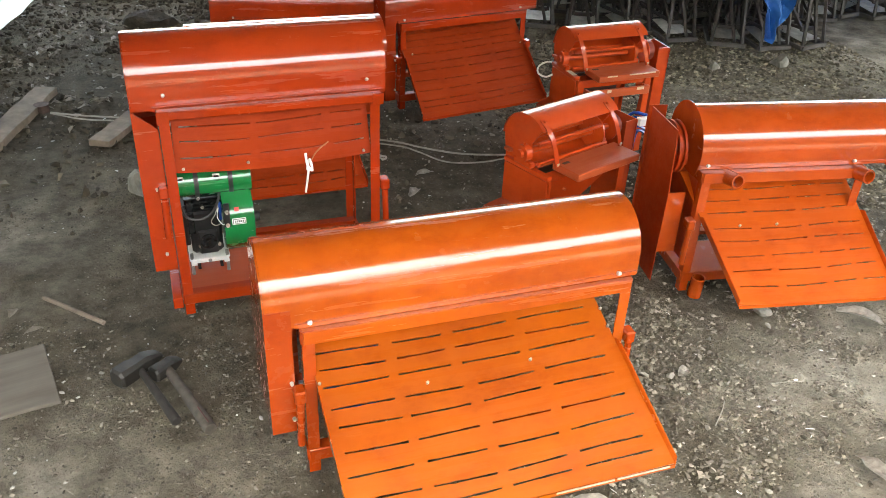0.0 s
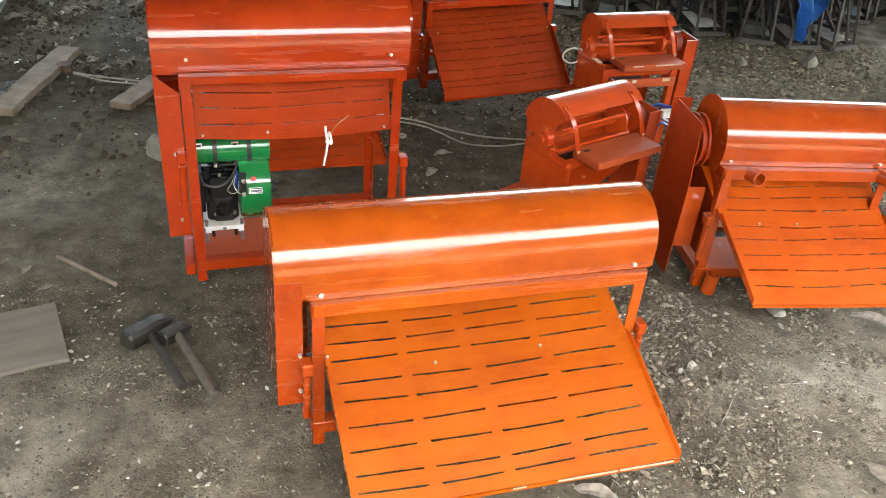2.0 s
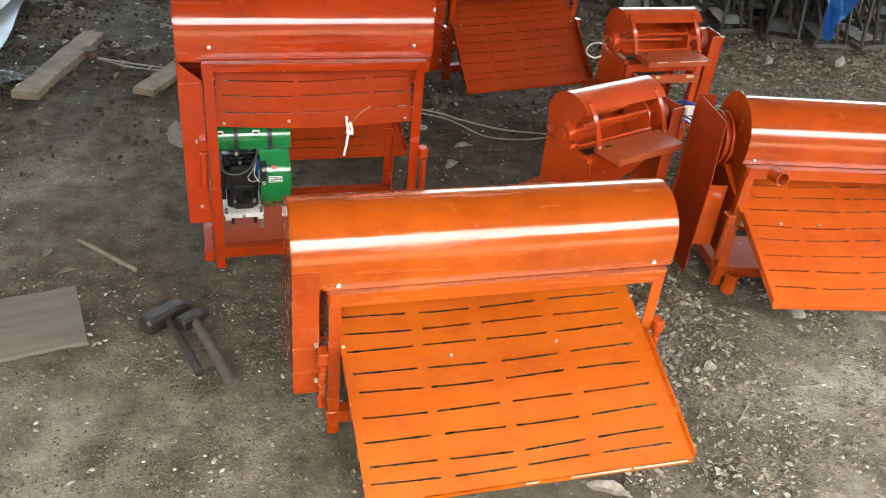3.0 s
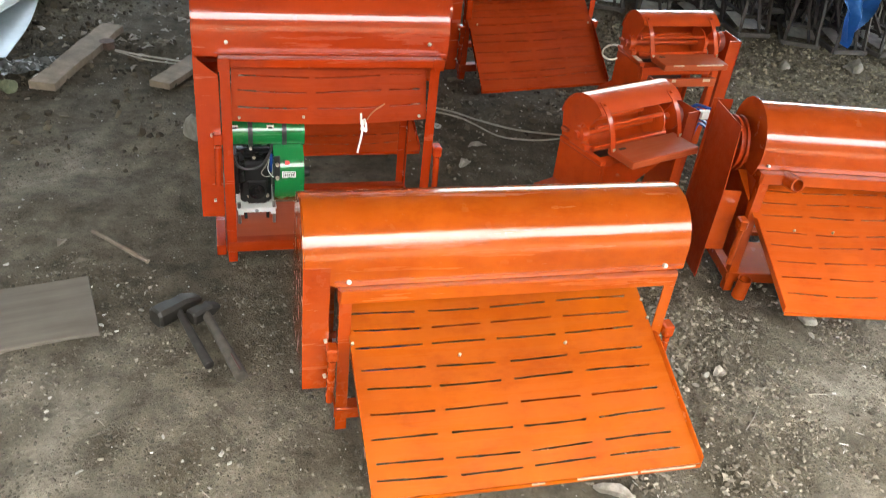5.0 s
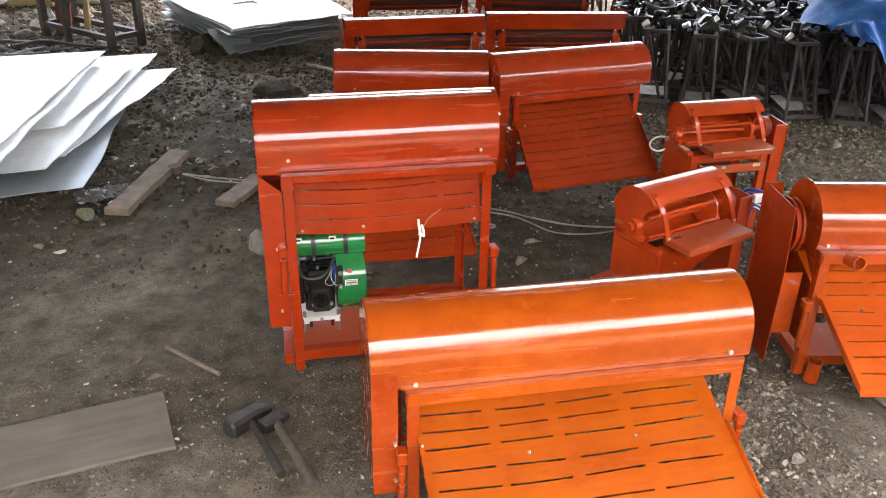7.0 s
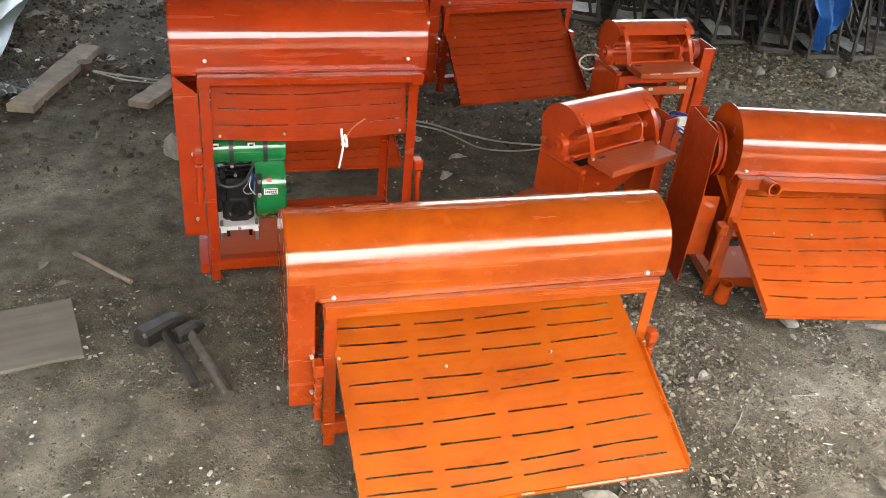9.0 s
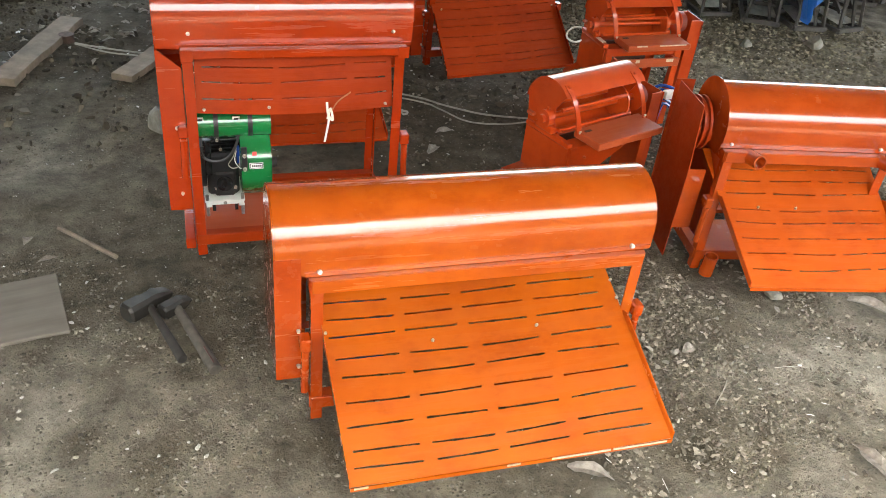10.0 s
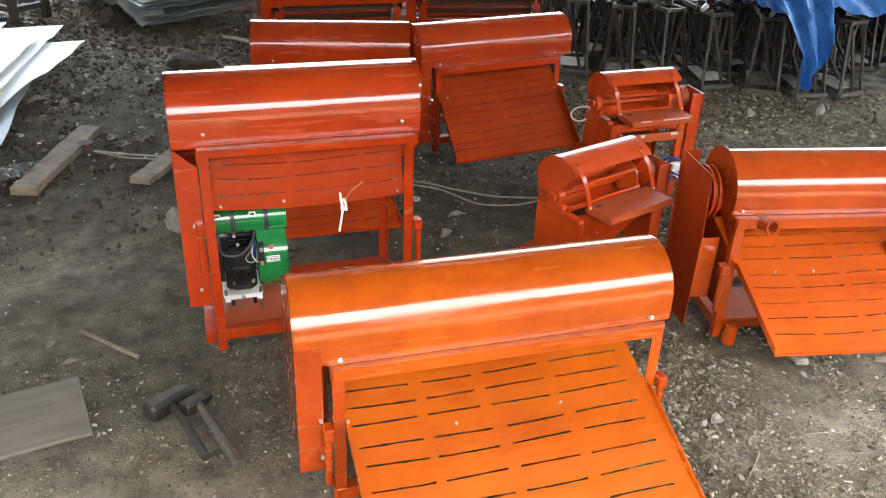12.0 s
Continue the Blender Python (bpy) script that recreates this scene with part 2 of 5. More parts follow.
def thing(name, m, label, category, group=""):
    ob = new(name)
    ob.empty_display_size = 0.1
    ob.matrix_world = m
    return tagged(ob, label, category, group)


def box(bm, x0, x1, y0, y1, z0, z1, bevel=0.0):
    r = bmesh.ops.create_cube(bm, size=1.0, matrix=Matrix.Translation(((x0 + x1) / 2, (y0 + y1) / 2, (z0 + z1) / 2)) @ Matrix.Diagonal((abs(x1 - x0), abs(y1 - y0), abs(z1 - z0), 1)))
    if bevel:
        es = {e for v in r["verts"] for e in v.link_edges}
        bmesh.ops.bevel(bm, geom=list(es), offset=bevel, segments=1, affect='EDGES')
    return bm


def boxed(*a, **k):
    return box(bmesh.new(), *a, **k)


def tube(bm, p, q, r, r2=None, seg=12):
    p, q = Vector(p), Vector(q)
    d = q - p
    m = Matrix.Translation((p + q) / 2) @ d.to_track_quat('Z', 'Y').to_matrix().to_4x4()
    bmesh.ops.create_cone(bm, cap_ends=True, segments=seg, radius1=r, radius2=r if r2 is None else r2, depth=d.length, matrix=m)
    return bm


def tubed(*a, **k):
    return tube(bmesh.new(), *a, **k)


def bar(bm, p, q, w, h):
    """A square bar from p to q, w across and h deep."""
    p, q = Vector(p), Vector(q)
    d = q - p
    m = Matrix.Translation((p + q) / 2) @ d.to_track_quat('Z', 'Y').to_matrix().to_4x4() @ Matrix.Diagonal((w, h, d.length, 1))
    bmesh.ops.create_cube(bm, size=1.0, matrix=m)
    return bm


def strip(bm, profile, x0, x1, thick, nx=1):
    """A sheet that follows the profile of (y, z) points, from x0 to x1, thickened inwards."""
    n = len(profile)
    normals = []
    for i in range(n):
        a, c = Vector(profile[max(0, i - 1)]), Vector(profile[min(n - 1, i + 1)])
        t = (c - a).normalized()
        normals.append(Vector((t.y, -t.x)))
    rows = []
    for side in (0, 1):
        for k in range(nx + 1):
            x = x0 + (x1 - x0) * k / nx
            rows.append([bm.verts.new((x, p[0] + side * thick * m.x, p[1] + side * thick * m.y)) for p, m in zip(profile, normals)])
    o, i = rows[:nx + 1], rows[nx + 1:]
    for r in (o, i):
        for k in range(nx):
            for j in range(n - 1):
                bm.faces.new((r[k][j], r[k + 1][j], r[k + 1][j + 1], r[k][j + 1]))
    for k in (0, nx):
        for j in range(n - 1):
            bm.faces.new((o[k][j], o[k][j + 1], i[k][j + 1], i[k][j]))
    for j in (0, n - 1):
        for k in range(nx):
            bm.faces.new((o[k][j], o[k + 1][j], i[k + 1][j], i[k][j]))
    return bm


def plate(bm, outline, x0, x1):
    """A flat plate with an outline of (y, z) points, from x0 to x1."""
    a = [bm.verts.new((x0, y, z)) for y, z in outline]
    b = [bm.verts.new((x1, y, z)) for y, z in outline]
    bm.faces.new(a)
    bm.faces.new(b[::-1])
    n = len(outline)
    for i in range(n):
        bm.faces.new((a[i], a[(i + 1) % n], b[(i + 1) % n], b[i]))
    return bm


def angle_iron(x, y, z0, z1, sx, sy, w=0.038, t=0.004):
    """An upright angle iron whose outer corner stands at x, y; sx and sy say which way its flanges go."""
    bm = bmesh.new()
    box(bm, x, x + sx * w, y, y + sy * t, z0, z1)
    box(bm, x, x + sx * t, y + sy * t, y + sy * w, z0, z1)
    return bm


def arc(cy, cz, r, a0, a1, n):
    return [(cy - r * math.cos(radians(a0 + (a1 - a0) * i / n)), cz + r * math.sin(radians(a0 + (a1 - a0) * i / n))) for i in range(n + 1)]


ROWS_AT = (0.050, 0.094, 0.135, 0.177, 0.233, 0.278, 0.336, 0.392, 0.449, 0.486)
COLUMNS = ((0.026, 0.222), (0.256, 0.450), (0.486, 0.684), (0.723, 0.950))
UPPER_COLUMNS = ((0.018, 0.225), (0.259, 0.430), (0.464, 0.666), (0.700, 0.945))


def slotted(top, low, p, q, rows, columns, seed, slot=0.005, thick=0.003, sag=0.0, upper=None, until=0.0, bow=0.004):
    """A sheet from line p to line q (both (y, z)), as wide as top = (x0, x1) at p and as low at q, with slots cut by torch in rows (places down the sheet) and columns (shares of the width; upper: those of the rows above until)."""
    rnd = random.Random(seed)
    bm = bmesh.new()
    (py, pz), (qy, qz) = p, q
    length = math.hypot(qy - py, qz - pz)
    ny, nz = (qz - pz) / length, -(qy - py) / length
    if nz < 0:
        ny, nz = -ny, -nz
    holes, vs = [], [0.0]
    for v in rows:
        vs += [v - slot / 2, v + slot / 2]
        cols = upper if upper and v < until else columns
        holes.append([(round(a + rnd.uniform(-0.006, 0.006), 4), round(b + rnd.uniform(-0.006, 0.006), 4)) for a, b in cols])
    vs.append(length)
    cuts = {0.0, 1.0} | {u for row in holes for h in row for u in h} | {round(i / 40, 4) for i in range(1, 40)}
    ss = sorted(cuts)

    def at(u, v, d, row, edge):
        w = v
        if edge:
            ragged = 0.0005 * math.sin(61 * u + 9 * row + seed) + 0.0004 * math.sin(137 * u + 5 * row)
            w += bow * math.sin(math.pi * min(1.0, 1.25 * u)) - bow * 1.5 * u + 0.0016 * math.sin(9 * u + 1.7 * row + seed) + edge * ragged
        f = w / length
        x0, x1 = top[0] + (low[0] - top[0]) * f, top[1] + (low[1] - top[1]) * f
        z = -sag * math.sin(math.pi * u) * f
        return (x0 + (x1 - x0) * u, py + (qy - py) * f + ny * d, pz + (qz - pz) * f + nz * d + z)

    last = len(vs) - 1
    sheets = []
    for d in (0.0, -thick):
        grid = [[bm.verts.new(at(u, v, d, (j + 1) // 2, 0 if j in (0, last) else (1 if j % 2 == 0 else -1))) for u in ss] for j, v in enumerate(vs)]
        sheets.append(grid)
        for j in range(last):
            for i in range(len(ss) - 1):
                if j % 2 == 1 and any(h[0] < (ss[i] + ss[i + 1]) / 2 < h[1] for h in holes[j // 2]):
                    continue
                bm.faces.new((grid[j][i], grid[j][i + 1], grid[j + 1][i + 1], grid[j + 1][i]))
    a, b = sheets
    for j in (0, last):
        for i in range(len(ss) - 1):
            bm.faces.new((a[j][i], a[j][i + 1], b[j][i + 1], b[j][i]))
    for i in (0, len(ss) - 1):
        for j in range(last):
            bm.faces.new((a[j][i], a[j + 1][i], b[j + 1][i], b[j][i]))
    # cut edges of the slots
    for j in range(1, last, 2):
        for i in range(len(ss) - 1):
            if any(h[0] < (ss[i] + ss[i + 1]) / 2 < h[1] for h in holes[j // 2]):
                for k in (j, j + 1):
                    bm.faces.new((a[k][i], a[k][i + 1], b[k][i + 1], b[k][i]))
    return bm


def bolt_head(parent, x, y, z, way=(0, -1, 0.3), r=0.008, mat=None):
    p = Vector((x, y, z))
    part("bolt", tubed(p, p + Vector(way).normalized() * 0.009, r, r * 0.8, 8), mat or BOLT, parent, "painted bolt head" if mat else "bare zinc bolt head")


def thresher(m, W, H, label, tray=True, guard="box", sockets=False, upper=False, back=False, over=0.03, floor=False, left=-0.082, tray_end=(-0.315, 0.098), lows=None, tops=None, group="orange threshing machines", seed=1, paint=None, R=0.16, bed=None, hood_at=None, rows=ROWS_AT, columns=COLUMNS):
    """A threshing machine: angle-iron frame, round hood over the drum, slotted tray, belt guard. Its front-left foot is at the origin."""
    D = 2 * R
    paint = paint or SHADED_ORANGE
    t = thing("threshing_machine", m, label, "machine", group)
    cy, cz, r = hood_at or (0.137, H + 0.058, 0.119)
    # left legs, guard and low rails take the shaded copy; lit right legs don't
    frame_paint = SHADED_FRAME if seed == 1 else paint if seed == 3 else MATTE_SHADED_ORANGE
    leg_paint = SHADED_FRAME if seed == 1 else paint
    for x, sx in ((0, 1), (W, -1)):
        for y, sy in ((0, 1), (D, -1)):
            part("leg", angle_iron(x, y, 0, H, sx, sy, 0.029), paint if x else leg_paint, t)
    for z, name in ((H, "top_rail"), (0.075, "bottom_rail")):
        w = 0.036
        for y, sy in ((-0.003, 1), (D + 0.003, -1)):
            if back and z == H and sy == 1:
                continue
            if upper and z == H and sy == 1:
                bm = boxed(-0.004, W + 0.004, -0.022, 0.010, z - 0.014, z + 0.011, bevel=0.003)
                part(name, bm, paint, t)
                continue
            bm = boxed(0.002, W - 0.002, min(y, y + sy * 0.005), max(y, y + sy * 0.005), z - w, z, bevel=0.0016)
            box(bm, 0.002, W - 0.002, y + sy * 0.005, y + sy * w, z - 0.005, z)
            part(name, bm, paint if z == H else frame_paint, t)
        for x, sx in ((-0.003, 1), (W + 0.003, -1)):
            bm = boxed(x, x + sx * 0.005, 0.006, D - 0.006, z - w - 0.001, z - 0.001)
            part("side_rail", bm, frame_paint, t)
    # hood
    right = W + over
    if back:
        prof = [(-0.012, H + 0.028), (-0.012, H + 0.120), (-0.006, H + 0.126), (0.018, H + 0.130), (0.06, H + 0.126), (0.20, H + 0.10), (2 * R, H + 0.02)]
    else:
        prof = [(cy - r, H + 0.003), (cy - r, (H + cz) / 2)] + arc(cy, cz, r, 0, 205, 50)
    inset = 0.004 if guard == "box" else 0.0
    hood = part("hood", strip(bmesh.new(), prof, left + inset, right, 0.003, 16), paint, t, smooth=True)
    if not back:
        part("hem", boxed(-0.012, right - 0.004, cy - r - 0.0035, cy - r - 0.0005, H + 0.002, H + 0.013), paint, hood)
    for x in (left, right - 0.010):
        part("end_plate", plate(bmesh.new(), arc(cy, cz, r - 0.004 if x > 0 else r - 0.001 if guard == "box" else r + 0.010, -40, 220, 40) if not back else arc(R, H - 0.012, R - 0.03, 0, 180, 24), x, x + 0.003), paint, t)
    if back:
        for x in (0.02, W - 0.045):
            part("front_post", boxed(x, x + 0.025, -0.008, -0.002, H - 0.10, H + 0.028), paint, t)
    for x in (0.022, W - 0.035):
        if back:
            bolt_head(t, x, -0.014, H + 0.022, (0, -0.5, 1), 0.006)
        else:
            bolt_head(t, x, cy - r - 0.003, H + (0.045 if upper else 0.014), (0, -1, 0.5), 0.0065 if seed == 1 else 0.0058)
    # drum below the hood
    dy, dz = (R, H - 0.032) if back else (cy, cz - 0.02)
    # the hood's shade is in the drum's near-black colour
    drum = part("drum", tubed((0.03, dy, dz), (W - 0.03, dy, dz), 0.085, seg=24), INNER_SHADE, t)
    for i in range(10):
        a = 2 * math.pi * i / 10
        y, z = dy + 0.09 * math.cos(a), dz + 0.09 * math.sin(a)
        part("drum_bar", bar(bmesh.new(), (0.03, y, z), (W - 0.03, y, z), 0.016, 0.012), PRIMER if not back else SHADED_ORANGE, drum)
    part("shaft", tubed((-0.07, dy, dz), (W + 0.03, dy, dz), 0.013), STEEL, t)
    # belt guard
    # the plate guard's side faces get their shade as redder paint
    shade = MATTE_SHADED_ORANGE if guard == "plate" else leg_paint
    if guard == "box":
        g0 = 0.05 if seed == 5 else 0.132 if H < 0.6 else 0.175
        if H < 0.6:
            g = part("belt_guard", boxed(left, -0.020, cy - r - 0.001, cy - r + 0.002, g0, cz), leg_paint, t)
        else:
            bm = bmesh.new()
            front, rear = ([bm.verts.new((x, y, z)) for x, z in ((left, g0), (-0.004, g0), (-0.004, H - 0.045), (left, H + 0.012))] for y in (0.0, 0.003))
            bm.faces.new(front)
            bm.faces.new(rear[::-1])
            for i in range(4):
                bm.faces.new((front[i], front[(i + 1) % 4], rear[(i + 1) % 4], rear[i]))
            g = part("belt_guard", bm, leg_paint, t)
        part("guard_side", plate(bmesh.new(), [(cy - r + 0.002, g0), (cy - r + 0.002, cz), (0.05, H + 0.02), (0.272, H + 0.03), (0.285, H - 0.05), (0.285, g0 - 0.014)], left, left + 0.003), leg_paint, g)
        part("guard_back", boxed(left + 0.003, -0.004, 0.282, 0.285, g0, H - 0.06), leg_paint, g)
        for z in (g0 + 0.06, g0 + (H - g0) * 0.55):
            bolt_head(g, -0.03, -0.001, z, (0, -1, 0), 0.005)
    elif guard == "plate":
        g = part("belt_guard", plate(bmesh.new(), [(0.030, 0.03), (0.020, 0.37), (0.038, 0.585), (0.25, 0.580), (0.28, 0.03)], -0.098, -0.095), shade, t)
        part("guard_front", boxed(-0.0945, -0.020, 0.055, 0.058, 0.13, 0.355), paint, g)
        part("guard_back", boxed(-0.095, -0.03, 0.287, 0.29, 0.09, 0.57), shade, g)
    # pulley: a grooved rim on four spokes
    bm = bmesh.new()
    for x0, x1, r0, r1 in ((-0.064, -0.056, 0.088, 0.072), (-0.056, -0.044, 0.076, 0.070), (-0.044, -0.036, 0.088, 0.072)):
        rings = [[bm.verts.new((x, dy + q * math.cos(2 * math.pi * k / 36), dz + q * math.sin(2 * math.pi * k / 36))) for k in range(36)] for x, q in ((x0, r0), (x1, r0), (x1, r1), (x0, r1))]
        for e in range(4):
            for k in range(36):
                bm.faces.new((rings[e][k], rings[e][(k + 1) % 36], rings[(e + 1) % 4][(k + 1) % 36], rings[(e + 1) % 4][k]))
    pulley = part("pulley", bm, shade, t, smooth=True)
    for k in range(4):
        a = math.pi * (k / 2 + 0.2)
        part("spoke", bar(bmesh.new(), (-0.05, dy, dz), (-0.05, dy + 0.074 * math.cos(a), dz + 0.074 * math.sin(a)), 0.014, 0.010), shade, pulley)
    part("hub", tubed((-0.072, dy, dz), (-0.030, dy, dz), 0.024), PRIMER, pulley)
    # hinged carrying handles beside the front legs
    for x, s in ((-0.014, -1), (W + 0.014, 1)):
        z = H * 0.60 if H < 0.6 else 0.445 if s < 0 else 0.39
        h = part("handle_bracket", boxed(min(x - 0.014, x + 0.014), x + 0.014, -0.022, 0.016, z - 0.018, z + 0.018, bevel=0.004), leg_paint, t)
        part("handle_bar", tubed((x, -0.012, z - 0.018), (x + s * 0.004, -0.012, z - 0.15), 0.010), leg_paint, h)
    if tray:
        y1, z1 = tray_end
        ya, za = 0.12, 0.385 + (H - 0.434)
        top, low = tops or (0.024, W - 0.040), lows or (0.044, W + 0.011)
        long = math.hypot(y1 - ya, z1 - za)
        tr = part("tray", slotted(top, low, (ya, za), tray_end, [v for v in rows if v < long - 0.02], columns, seed, sag=0.004, thick=0.007, slot=0.0048 if seed == 1 else 0.0042, upper=UPPER_COLUMNS if seed == 1 else None, until=0.2), bed or SHADED_TRAY, t)
        # the turned-up sides
        for side in (0, 1):
            f0 = 0.36
            bm = bmesh.new()
            rim = []
            for f, h in ((f0, 0.004), (f0 + 0.04, 0.020), (1.0, 0.020), (1.0, -0.004), (f0, -0.004)):
                x = top[side] + (low[side] - top[side]) * f
                rim.append([bm.verts.new((x + dx, ya + (y1 - ya) * f, za + (z1 - za) * f + h)) for dx in ((-0.003, 0.0) if side == 0 else (0.0, 0.003))])
            bm.faces.new([p[0] for p in rim])
            bm.faces.new([p[1] for p in rim][::-1])
            for a, b in zip(rim, rim[1:] + rim[:1]):
                bm.faces.new((a[0], b[0], b[1], a[1]))
            part("tray_flange", bm, paint, tr)
        lip = part("tray_lip", boxed(low[0], low[1], y1 - 0.0040, y1 - 0.0015, z1 - 0.012, z1 - 0.001), bed or paint, tr)
        for a, b in ((0.01, 0.05), (0.46, 0.50), (0.60, 0.79), (0.80, 0.98)) if seed == 1 else ():
            x = low[0] + (low[1] - low[0]) * a
            part("worn_edge", boxed(x, low[0] + (low[1] - low[0]) * b, y1 - 0.0062, y1 - 0.0041, z1 - 0.0045, z1 + 0.0005), EDGE, lip, "bare worn metal edge")
        for x, v in ((0.287, 0.210), (0.560, 0.200), (0.032, 0.165), (0.790, 0.100), (0.795, 0.150), (0.812, 0.215)) if seed == 1 else ((0.05, 0.175), (W * 0.93, 0.19)) if seed == 5 else ((0.14, 0.205), (0.27, 0.205)) if seed == 3 else ():
            f = v / long
            bolt_head(tr, x, ya + (y1 - ya) * f, za + (z1 - za) * f - 0.003, (0, -0.5, 0.8), 0.0045)
    if upper:
        sh = part("concave_sheet", slotted((0.034, W - 0.036), (0.028, W - 0.026), (0.040, H + 0.008), (0.010, H - 0.190), (0.066, 0.108, 0.155), ((0.03, 0.38), (0.42, 0.76), (0.80, 0.97)), seed, sag=0.014, slot=0.004, bow=0.003), MATTE_SHADED_ORANGE, t)
        for x in (0.05, W * 0.37, W - 0.05):
            bolt_head(sh, x, 0.008, H - 0.178, (0, -1, 0.2), 0.0048)
        for x in (-0.004, W - 0.028):
            part("rail_bracket", boxed(x, x + 0.034, -0.026, -0.0225, H - 0.020, H + 0.015, bevel=0.001), paint, t)
    if upper:
        part("base_side", boxed(-0.034, -0.0045, -0.010, D * 0.9, 0.034, 0.072, bevel=0.002), paint, t)
    if floor:
        part("base_plate", boxed(0.005, W - 0.005, 0.005, D * 0.72, 0.058, 0.064), SHELF if upper else paint, t, "dull red base plate")
    if guard == "plate":
        part("side_panel", plate(bmesh.new(), [(0.05, 0.10), (0.035, H - 0.01), (0.27, H - 0.01), (0.27, 0.10)], 0.006, 0.009), shade, t)
        brg = part("bearing_block", boxed(-0.030, -0.004, dy - 0.045, dy + 0.045, dz - 0.050, dz - 0.012, bevel=0.004), shade, t)
        part("bearing_ring", tubed((-0.030, dy, dz), (-0.006, dy, dz), 0.034, seg=20), shade, brg)
    if sockets:
        for x, z in ((0.085, H - 0.02), (W - 0.03, H - 0.02), (0.045, 0.05)):
            bm = bmesh.new()
            a, b = Vector((x, 0.02, z - 0.0)), Vector((x + 0.012, -0.045, z + 0.01))
            if z < 0.1:
                a, b = Vector((x, -0.028, 0.0)), Vector((x, -0.034, 0.075))
            d = (b - a).normalized()
            q = d.to_track_quat('Z', 'Y').to_matrix()
            rings = []
            for k, (base, r) in enumerate(((a, 0.024), (b, 0.024), (b, 0.019), (a, 0.019))):
                rings.append([bm.verts.new(base + q @ Vector((r * math.cos(j * math.pi / 10), r * math.sin(j * math.pi / 10), 0))) for j in range(20)])
            for k in range(4):
                for j in range(20):
                    bm.faces.new((rings[k][j], rings[k][(j + 1) % 20], rings[(k + 1) % 4][(j + 1) % 20], rings[(k + 1) % 4][j]))
            part("pipe_socket", bm, paint, t)
    return t


# ---- ground, roof, surroundings ----
def axis(lo, hi, step, far):
    v = list(np.arange(lo, hi + step / 2, step))
    s, a, b = step, lo, hi
    while a > -far:
        s *= 1.35
        a -= s
        b += s
        v = [a] + v + [b]
    return np.array(v)


xs, ys = axis(-3.0, 5.4, 0.035, 70), axis(0.2, 9.6, 0.035, 70)
gx, gy = np.meshgrid(xs, ys)


def waves(x, y, n, lo, hi, seed):
    r = np.random.RandomState(seed)
    out = np.zeros_like(x)
    for i in range(n):
        k = math.exp(r.uniform(math.log(lo), math.log(hi)))
        a = r.uniform(0, 2 * math.pi)
        out += np.sin(k * (x * math.cos(a) + y * math.sin(a)) + r.uniform(0, 6.28)) / n ** 0.5
    return out


gz = 0.006 * waves(gx, gy, 14, 4, 30, 3) - 0.008
gz += 0.010 * waves(gx, gy, 8, 0.6, 3, 4) * np.clip((gy - 4) / 4, 0, 1)
verts = np.stack([gx.ravel(), gy.ravel(), gz.ravel()], 1)
nx, ny = len(xs), len(ys)
idx = np.arange(nx * ny).reshape(ny, nx)
faces = np.stack([idx[:-1, :-1].ravel(), idx[:-1, 1:].ravel(), idx[1:, 1:].ravel(), idx[1:, :-1].ravel()], 1)
me = bpy.data.meshes.new("ground")
me.from_pydata(verts.tolist(), [], faces.tolist())
me.materials.append(EARTH)
for p in me.polygons:
    p.use_smooth = True
# pale patches: dusty soil, with brighter daylight put into its colour
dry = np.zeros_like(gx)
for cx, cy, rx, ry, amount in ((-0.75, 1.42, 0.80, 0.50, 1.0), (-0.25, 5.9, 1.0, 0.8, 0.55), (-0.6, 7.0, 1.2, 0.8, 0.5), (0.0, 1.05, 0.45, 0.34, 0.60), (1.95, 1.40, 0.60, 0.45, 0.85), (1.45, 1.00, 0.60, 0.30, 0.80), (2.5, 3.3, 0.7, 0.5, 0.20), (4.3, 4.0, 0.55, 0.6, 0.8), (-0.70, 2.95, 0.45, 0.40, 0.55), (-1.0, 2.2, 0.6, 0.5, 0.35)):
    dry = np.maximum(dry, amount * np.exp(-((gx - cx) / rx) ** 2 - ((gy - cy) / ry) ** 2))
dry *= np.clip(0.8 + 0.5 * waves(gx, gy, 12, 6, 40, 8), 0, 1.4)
me.attributes.new("lit_dust", 'FLOAT', 'POINT').data.foreach_set("value", np.clip(dry, 0, 1).ravel().astype(np.float32))
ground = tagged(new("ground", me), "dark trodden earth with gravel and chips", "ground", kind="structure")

bm = bmesh.new()
# roof out of view; its front edge follows the hood highlights
strip(bm, [(-1.2, 2.95), (8.3, 3.1)], -20, 6.8, 0.05)
# flap added only to darken the far-left clutter
strip(bm, [(8.3, 3.1), (9.9, 3.12)], -20, -1.1, 0.05)
tagged(part("ceiling", bm, ROOF), "dull shed roof sheets, with an added flap that shades the far left", "roof", kind="structure")
# unseen tree screen behind the camera, added to bound the hood highlights
bm = bmesh.new()
trees = []
for k in range(161):
    x = -40 + 0.5 * k
    # taller towards both ends to thin the highlights there
    top = 5.7 + 2.6 / (1 + math.exp(1.2 * (x + 2.4))) + 2.0 / (1 + math.exp(-1.2 * (x - 5.0))) + 1.0 * noise.noise(Vector((x * 0.16, 3, 0))) + 0.9 * noise.noise(Vector((x * 0.7, 9, 0))) + 0.6 * noise.noise(Vector((x * 2.3, 5, 0)))
    trees.append([bm.verts.new((x, y, z)) for y, z in ((-16.0, -0.3), (-16.2, top * 0.4), (-16.6, top * 0.8), (-17.0, top), (-17.6, -0.3))])
